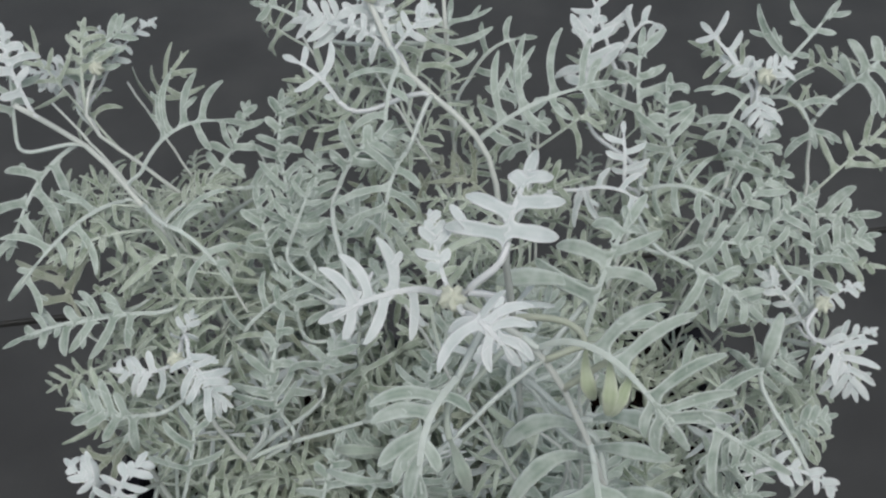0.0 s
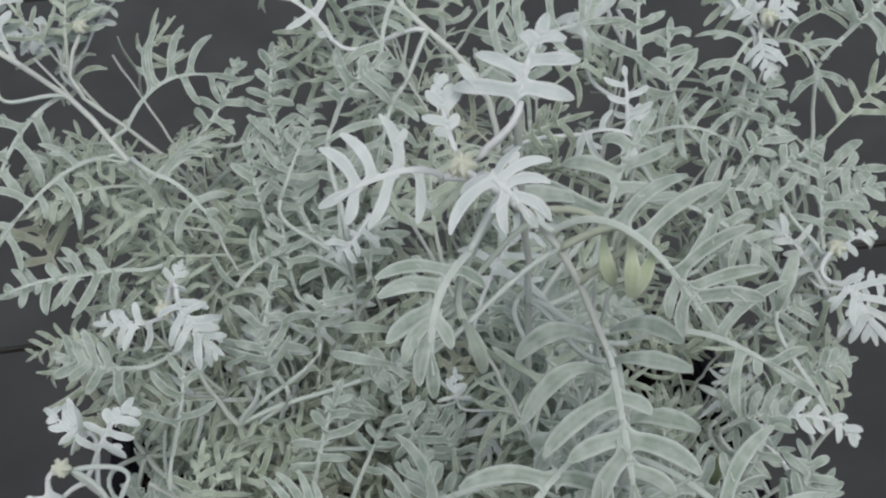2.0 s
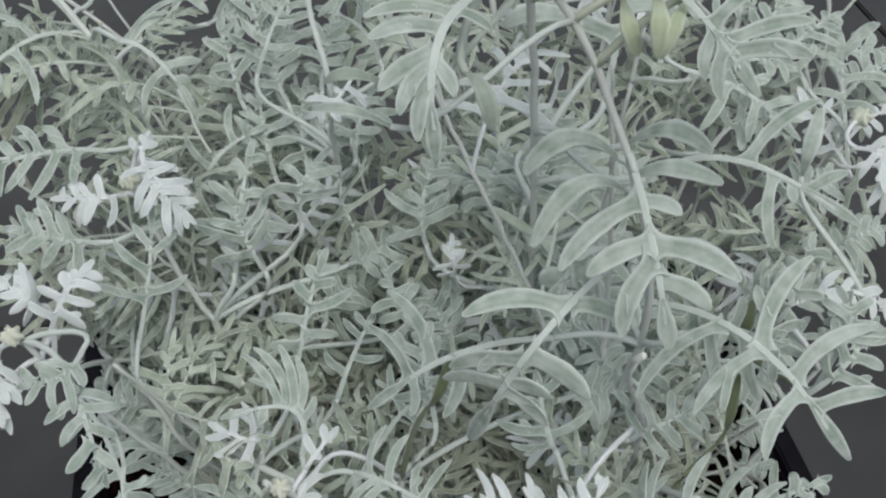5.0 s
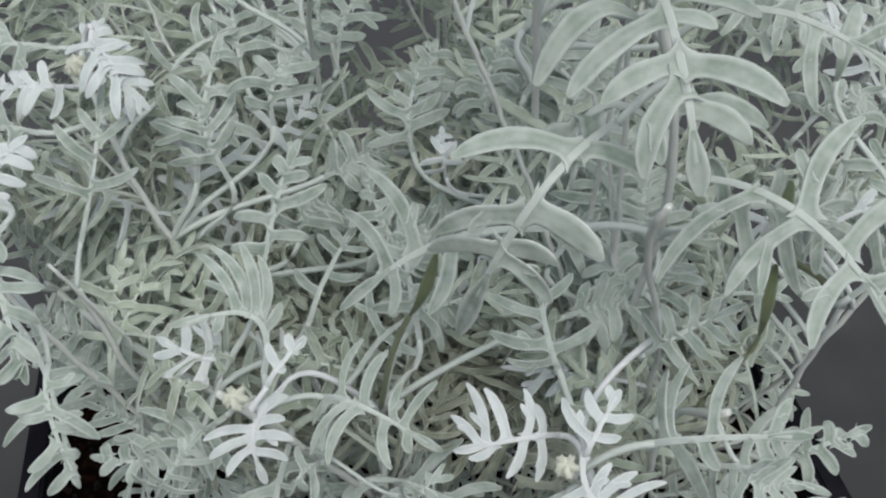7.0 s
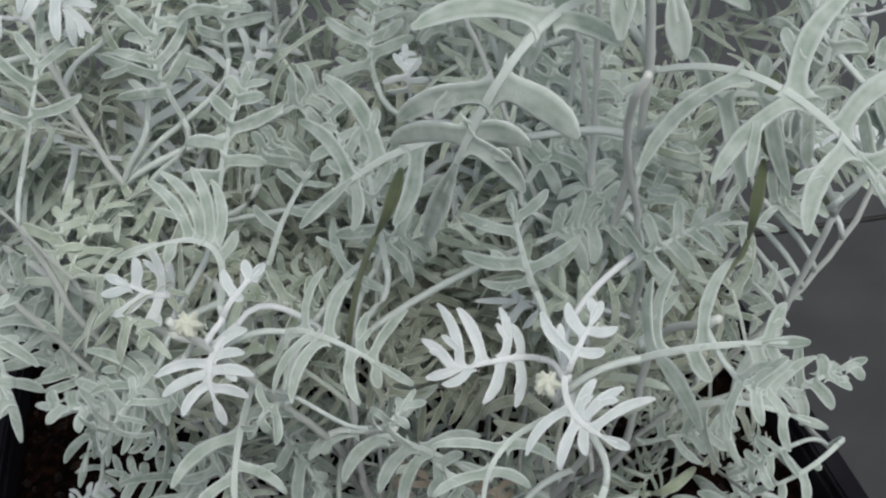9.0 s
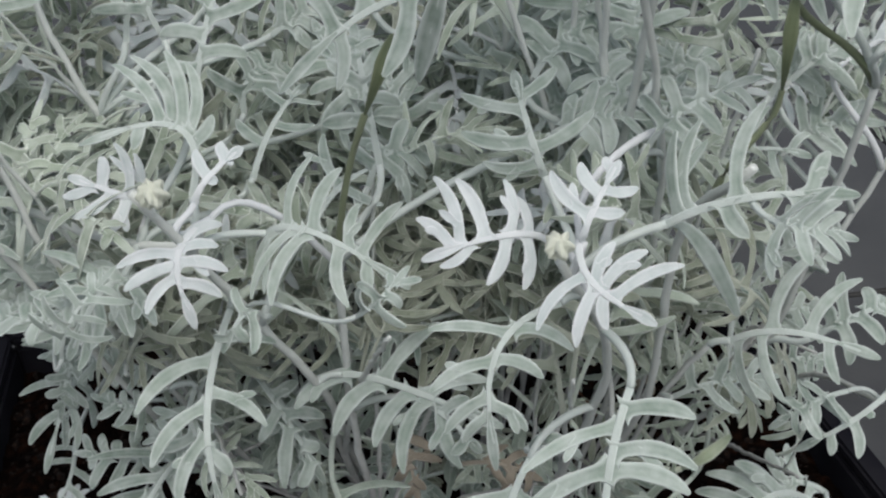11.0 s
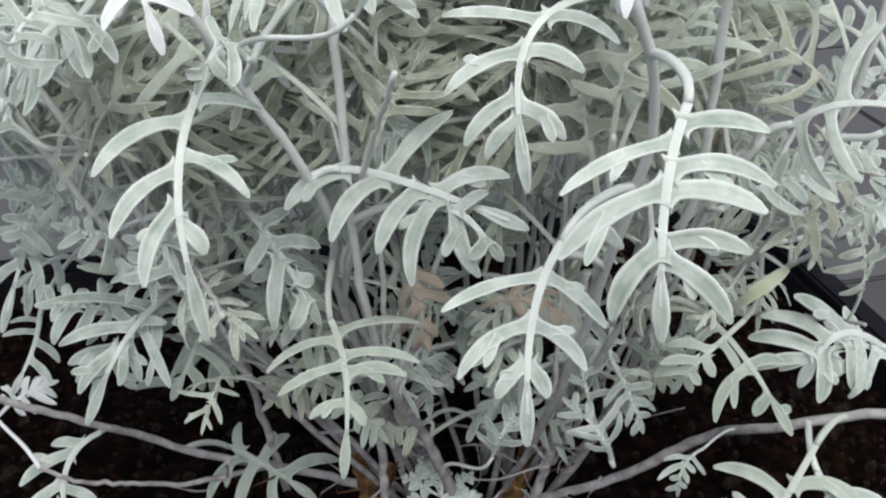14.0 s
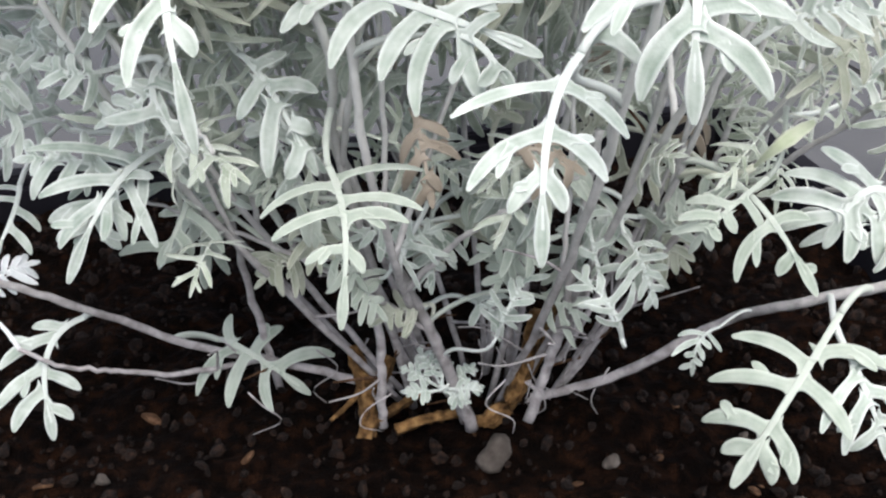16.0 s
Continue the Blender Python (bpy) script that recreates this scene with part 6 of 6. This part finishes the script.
for k in range(main_stems):
    ob, line, radii = stems[k]
    for j in range(9):
        i = rng.randrange(4, 20)
        p, t = line[i], unit(line[i + 1] - line[i])
        if not 0.11 < p[2] < 0.22 or abs(p[0]) > 0.19 or p[1] < -0.06:
            continue
        way = unit(np.array((rng.uniform(-1, 1), rng.uniform(-1.0, 0.3), rng.uniform(-0.3, 0.8))))
        y = unit(np.cross(unit(np.array((rng.uniform(-0.4, 0.4), -0.6, 0.6))), way))
        z = np.cross(way, y)
        scale = rng.uniform(0.5, 0.95)
        m = Matrix(np.c_[np.c_[way * scale, y * scale, z * scale], p].tolist() + [[0, 0, 0, 1]])
        spots.append((float(p @ AXIS), k, m))
spots.sort(key=lambda q: -q[0])
whole = spots[:280]
for i, (_, k, m) in enumerate(whole):
    pick = rng.random()
    # below 0.23 m most leaves take the copy coloured for canopy shade
    pool = shaded_meshes if pick < (0.08 if m.translation.z > 0.23 else 0.85) else young_meshes if pick < 0.14 else leaf_meshes
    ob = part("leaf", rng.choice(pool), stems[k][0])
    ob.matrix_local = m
verts, faces, felt, at = [], [], [], 0
for _, k, m in spots[280::2]:
    v, f, e = variants[rng.randrange(len(variants))]
    mm = np.array(m)
    verts.append(v @ mm[:3, :3].T + mm[:3, 3])
    faces += [tuple(q + at for q in g) for g in f]
    felt.append(e)
    at += len(v)
if verts:
    deep = part("inner_foliage", mesh_of("inner_foliage", np.concatenate(verts), faces, inner, np.concatenate(felt)), plant, "dense silver foliage deep inside the bush")
    tagged(deep, kind="stuff")


# leaves at the back of the bush, seen between the stems
leaf((-0.010, 0.093, 0.151), (-0.025, 0.088, 0.152), (-0.040, 0.092, 0.147), (0.02, -0.84, 0.54), 3, 0.0220, 0.0052, inner)
leaf((0.017, 0.100, 0.126), (0.009, 0.104, 0.139), (0.001, 0.114, 0.144), (-0.03, -0.83, 0.56), 4, 0.0220, 0.0052, inner)
leaf((0.040, 0.115, 0.133), (0.032, 0.118, 0.145), (0.025, 0.130, 0.152), (-0.07, -0.84, 0.54), 5, 0.0220, 0.0052, inner)
leaf((0.038, 0.099, 0.130), (0.047, 0.089, 0.125), (0.057, 0.086, 0.113), (-0.10, -0.81, 0.58), 3, 0.0220, 0.0052, inner)
leaf((-0.064, 0.107, 0.126), (-0.048, 0.103, 0.128), (-0.033, 0.108, 0.123), (0.06, -0.82, 0.57), 4, 0.0220, 0.0052, inner)
leaf((0.003, 0.127, 0.108), (-0.008, 0.118, 0.104), (-0.020, 0.117, 0.092), (-0.01, -0.81, 0.59), 5, 0.0220, 0.0052, inner)
leaf((-0.078, 0.099, 0.150), (-0.080, 0.089, 0.142), (-0.083, 0.085, 0.129), (0.11, -0.82, 0.56), 3, 0.0220, 0.0052, inner)
leaf((-0.112, 0.099, 0.137), (-0.106, 0.104, 0.150), (-0.101, 0.115, 0.156), (0.15, -0.83, 0.54), 4, 0.0220, 0.0052, inner)
leaf((0.079, 0.114, 0.116), (0.073, 0.119, 0.130), (0.069, 0.131, 0.136), (-0.13, -0.82, 0.56), 5, 0.0220, 0.0052, inner)
leaf((0.104, 0.085, 0.143), (0.092, 0.088, 0.152), (0.082, 0.099, 0.155), (-0.17, -0.82, 0.54), 3, 0.0220, 0.0052, inner)
leaf((-0.115, 0.106, 0.122), (-0.128, 0.103, 0.130), (-0.144, 0.108, 0.131), (0.18, -0.81, 0.56), 4, 0.0220, 0.0052, inner)
leaf((0.030, 0.114, 0.084), (0.021, 0.119, 0.097), (0.013, 0.131, 0.102), (-0.05, -0.80, 0.60), 5, 0.0220, 0.0052, inner)
leaf((-0.006, 0.097, 0.168), (0.003, 0.088, 0.163), (0.012, 0.087, 0.151), (-0.03, -0.85, 0.53), 3, 0.0220, 0.0052, inner)
leaf((0.059, 0.108, 0.159), (0.045, 0.103, 0.158), (0.031, 0.107, 0.150), (-0.09, -0.84, 0.53), 4, 0.0220, 0.0052, inner)
leaf((-0.041, 0.129, 0.101), (-0.033, 0.119, 0.095), (-0.024, 0.116, 0.081), (0.03, -0.80, 0.60), 5, 0.0220, 0.0052, inner)
leaf((0.063, 0.089, 0.100), (0.076, 0.089, 0.110), (0.089, 0.095, 0.112), (-0.14, -0.79, 0.59), 3, 0.0220, 0.0052, inner)


# ---- buds, dry leaves, wood at the foot ----
def bud(at, size, tilt):
    """A tight tuft of unfolding leaves at a stem's end, one folded surface."""
    bm = bmesh.new()
    bmesh.ops.create_icosphere(bm, subdivisions=4, radius=1)
    lean = Vector((0, 0, 1)).rotation_difference(Vector(tilt) + Vector((0, 0, 1)))
    for v in bm.verts:
        a, h = math.atan2(v.co.y, v.co.x), v.co.z
        fold = 0.5 + 0.5 * math.cos(5 * a + 3.2 * h) * (1 - 0.5 * abs(h))
        tip = 0.5 + 0.5 * math.cos(11 * a - 5 * h)
        v.co *= size * (0.34 + 0.42 * fold * (0.55 + 0.45 * h) + 0.10 * tip)
        v.co.z *= 1.1
        v.co = lean @ v.co + Vector(at)
    me = from_bm("bud", bm, bud_leaf, True)
    me.attributes.new("felt", "FLOAT", "POINT").data.foreach_set("value", np.full(len(me.vertices), 0.5, dtype=np.float32))
    owner = nearest_stem(np.asarray(at))[1]
    part("bud", me, owner, "pale yellowish bud of unfolding leaves")


bud((-0.207, -0.100, 0.368), 0.0078, (0, -0.4, 0.2))
bud((-0.014, -0.104, 0.566), 0.0084, (0, -0.5, 0.2))
bud((0.027, -0.160, 0.309), 0.0072, (0, -0.5, 0.2))
bud((-0.092, -0.140, 0.318), 0.0078, (0, -0.5, 0.2))
bud((-0.178, -0.004, 0.376), 0.0084, (0, -0.4, 0.2))
bud((0.156, 0.171, 0.452), 0.0090, (0, -0.4, 0.2))
bud((0.196, 0.070, 0.362), 0.0090, (0, -0.4, 0.2))
bud((-0.076, 0.146, 0.520), 0.0084, (0, -0.4, 0.2))
bud((-0.262, 0.178, 0.434), 0.0078, (0, -0.3, 0.2))


def dry_leaf(at, way, size):
    r = random.Random(int(abs(at[0] + at[2]) * 1e4))
    p = np.asarray(at, float)
    d = unit(way)
    b = leaf_shape(p, p + d * size * 0.5 + np.array((0, -0.008, 0.006)), p + d * size - np.array((0, 0.0, 0.012)), (0, -0.6, 0.6), 3, 0.014, 0.0045, r, False, 0.2, 0.8)
    owner = nearest_stem(p)[1]
    part("dry_leaf", mesh_of("dry_leaf", b.verts, b.faces, dry, b.felt), owner, "curled brown dried leaf")


for i in range(16):
    line = stems[rng.randrange(main_stems)][1]
    q = line[rng.randrange(5, 17)]
    if 0.10 < q[2] < 0.19 and q[1] > -0.05 and abs(q[0]) < 0.12:
        dry_leaf(tuple(q), (rng.uniform(-1, 1), rng.uniform(-1, 0.2), rng.uniform(-0.5, 0.4)), rng.uniform(0.02, 0.036))


dry_leaf((-0.003, -0.065, 0.146), (0.9, -0.3, 0.3), 0.038)
dry_leaf((-0.029, -0.055, 0.165), (0.2, -0.5, -0.6), 0.032)


def woody_stub(points, thick, thin, label):
    r = random.Random(int(thick * 1e6))
    line = spline(points, 18)
    v, f = tube(line, np.linspace(thick, thin, 18) * 0.9, 15, 0.13, r, 0.36)
    part("woody_stub", mesh_of("woody_stub", v, f, bark), plant, label)


woody_stub([(-0.057, -0.022, -0.008), (-0.056, -0.015, -0.002), (-0.057, -0.007, 0.01), (-0.063, 0.004, 0.027)], 0.0046, 0.0032, "cut brown woody stub")
woody_stub([(-0.056, -0.009, 0.008), (-0.05, -0.004, 0.014), (-0.045, 0.002, 0.022)], 0.0036, 0.0024, "cut brown woody stub")
woody_stub([(-0.055, -0.018, -0.003), (-0.044, -0.013, 0.003), (-0.031, -0.006, 0.007)], 0.0026, 0.0018, "brown woody root collar")
woody_stub([(-0.043, -0.02, -0.004), (-0.03, -0.015, -0.002), (-0.013, -0.01, -0.002)], 0.0030, 0.0024, "brown woody root collar")
woody_stub([(-0.004, -0.013, -0.007), (0.009, -0.013, 0.005), (0.017, -0.011, 0.026), (0.022, -0.007, 0.051)], 0.0044, 0.0030, "peeling brown old stem")
woody_stub([(-0.001, -0.009, -0.009), (0.013, -0.006, 0.005), (0.025, -0.002, 0.026), (0.031, 0.003, 0.048)], 0.0036, 0.0022, "peeling brown old stem")
woody_stub([(-0.059, -0.007, 0.01), (-0.066, -0.012, 0.004), (-0.073, -0.017, -0.0)], 0.0022, 0.0010, "brown woody root")


def twig(points, thick, material, label):
    line = spline(points, 14)
    v, f = tube(line, np.linspace(thick, thick * 0.5, 14), 5, 0.2, random.Random(9))
    part("twig", mesh_of("twig", v, f, material), plant, label)


for i in range(46):
    line = stems[rng.randrange(main_stems)][1]
    q = line[rng.randrange(2, 12)]
    if q[2] > 0.15:
        continue
    d = np.array((rng.uniform(-1, 1), rng.uniform(-1, 0.4), rng.uniform(-0.2, 0.9)))
    size = rng.uniform(0.015, 0.045)
    bow = np.array([rng.uniform(-0.006, 0.006) for _ in range(3)])
    twig([tuple(q), tuple(q + d * size * 0.5 + bow), tuple(q + d * size)], rng.uniform(0.0005, 0.0010), rng.choice((stem_skin, stem_skin, chip_skin)), "thin dry twig")
for i in range(12):
    x, y = rng.uniform(-0.10, 0.05), rng.uniform(-0.03, 0.01)
    p = np.array((x, y, 0.028))
    bends = [p + np.array((rng.uniform(-0.008, 0.008), rng.uniform(-0.008, 0.004), -0.008 * k)) for k in range(4)]
    twig([tuple(b) for b in bends], 0.0004, stem_skin, "thin curled root hair")

pebble(0.002, -0.040, 0.0075, "grey rounded pebble half sunk in soil")
pebble(0.052, -0.048, 0.0032, "small grey pebble on dark soil")
pebble(0.128, -0.070, 0.0030, "small grey pebble on dark soil")
pebble(-0.170, -0.050, 0.0028, "small grey pebble on dark soil")
wood_chip(-0.193, -0.058, 0.008, 0.4)
wood_chip(-0.160, -0.003, 0.012, -0.5)
wood_chip(-0.108, -0.040, 0.007, 1.1)
wood_chip(0.036, -0.058, 0.006, 0.2)
wood_chip(0.110, -0.064, 0.007, 2.0)
wood_chip(-0.125, -0.066, 0.006, 0.8)
wood_chip(0.075, -0.040, 0.006, 1.6)
for i in range(14):
    x, y = bed(rng.uniform(-0.20, 0.20), rng.uniform(-0.16, -0.04))
    wood_chip(x, y, rng.uniform(0.003, 0.007), rng.uniform(0, 3), "small brown wood chip lying on dark soil")
for i in range(4):
    x, y = bed(rng.uniform(-0.18, 0.18), rng.uniform(-0.16, -0.05))
    pebble(x, y, rng.uniform(0.0012, 0.0024), "tiny grey pebble on dark soil")
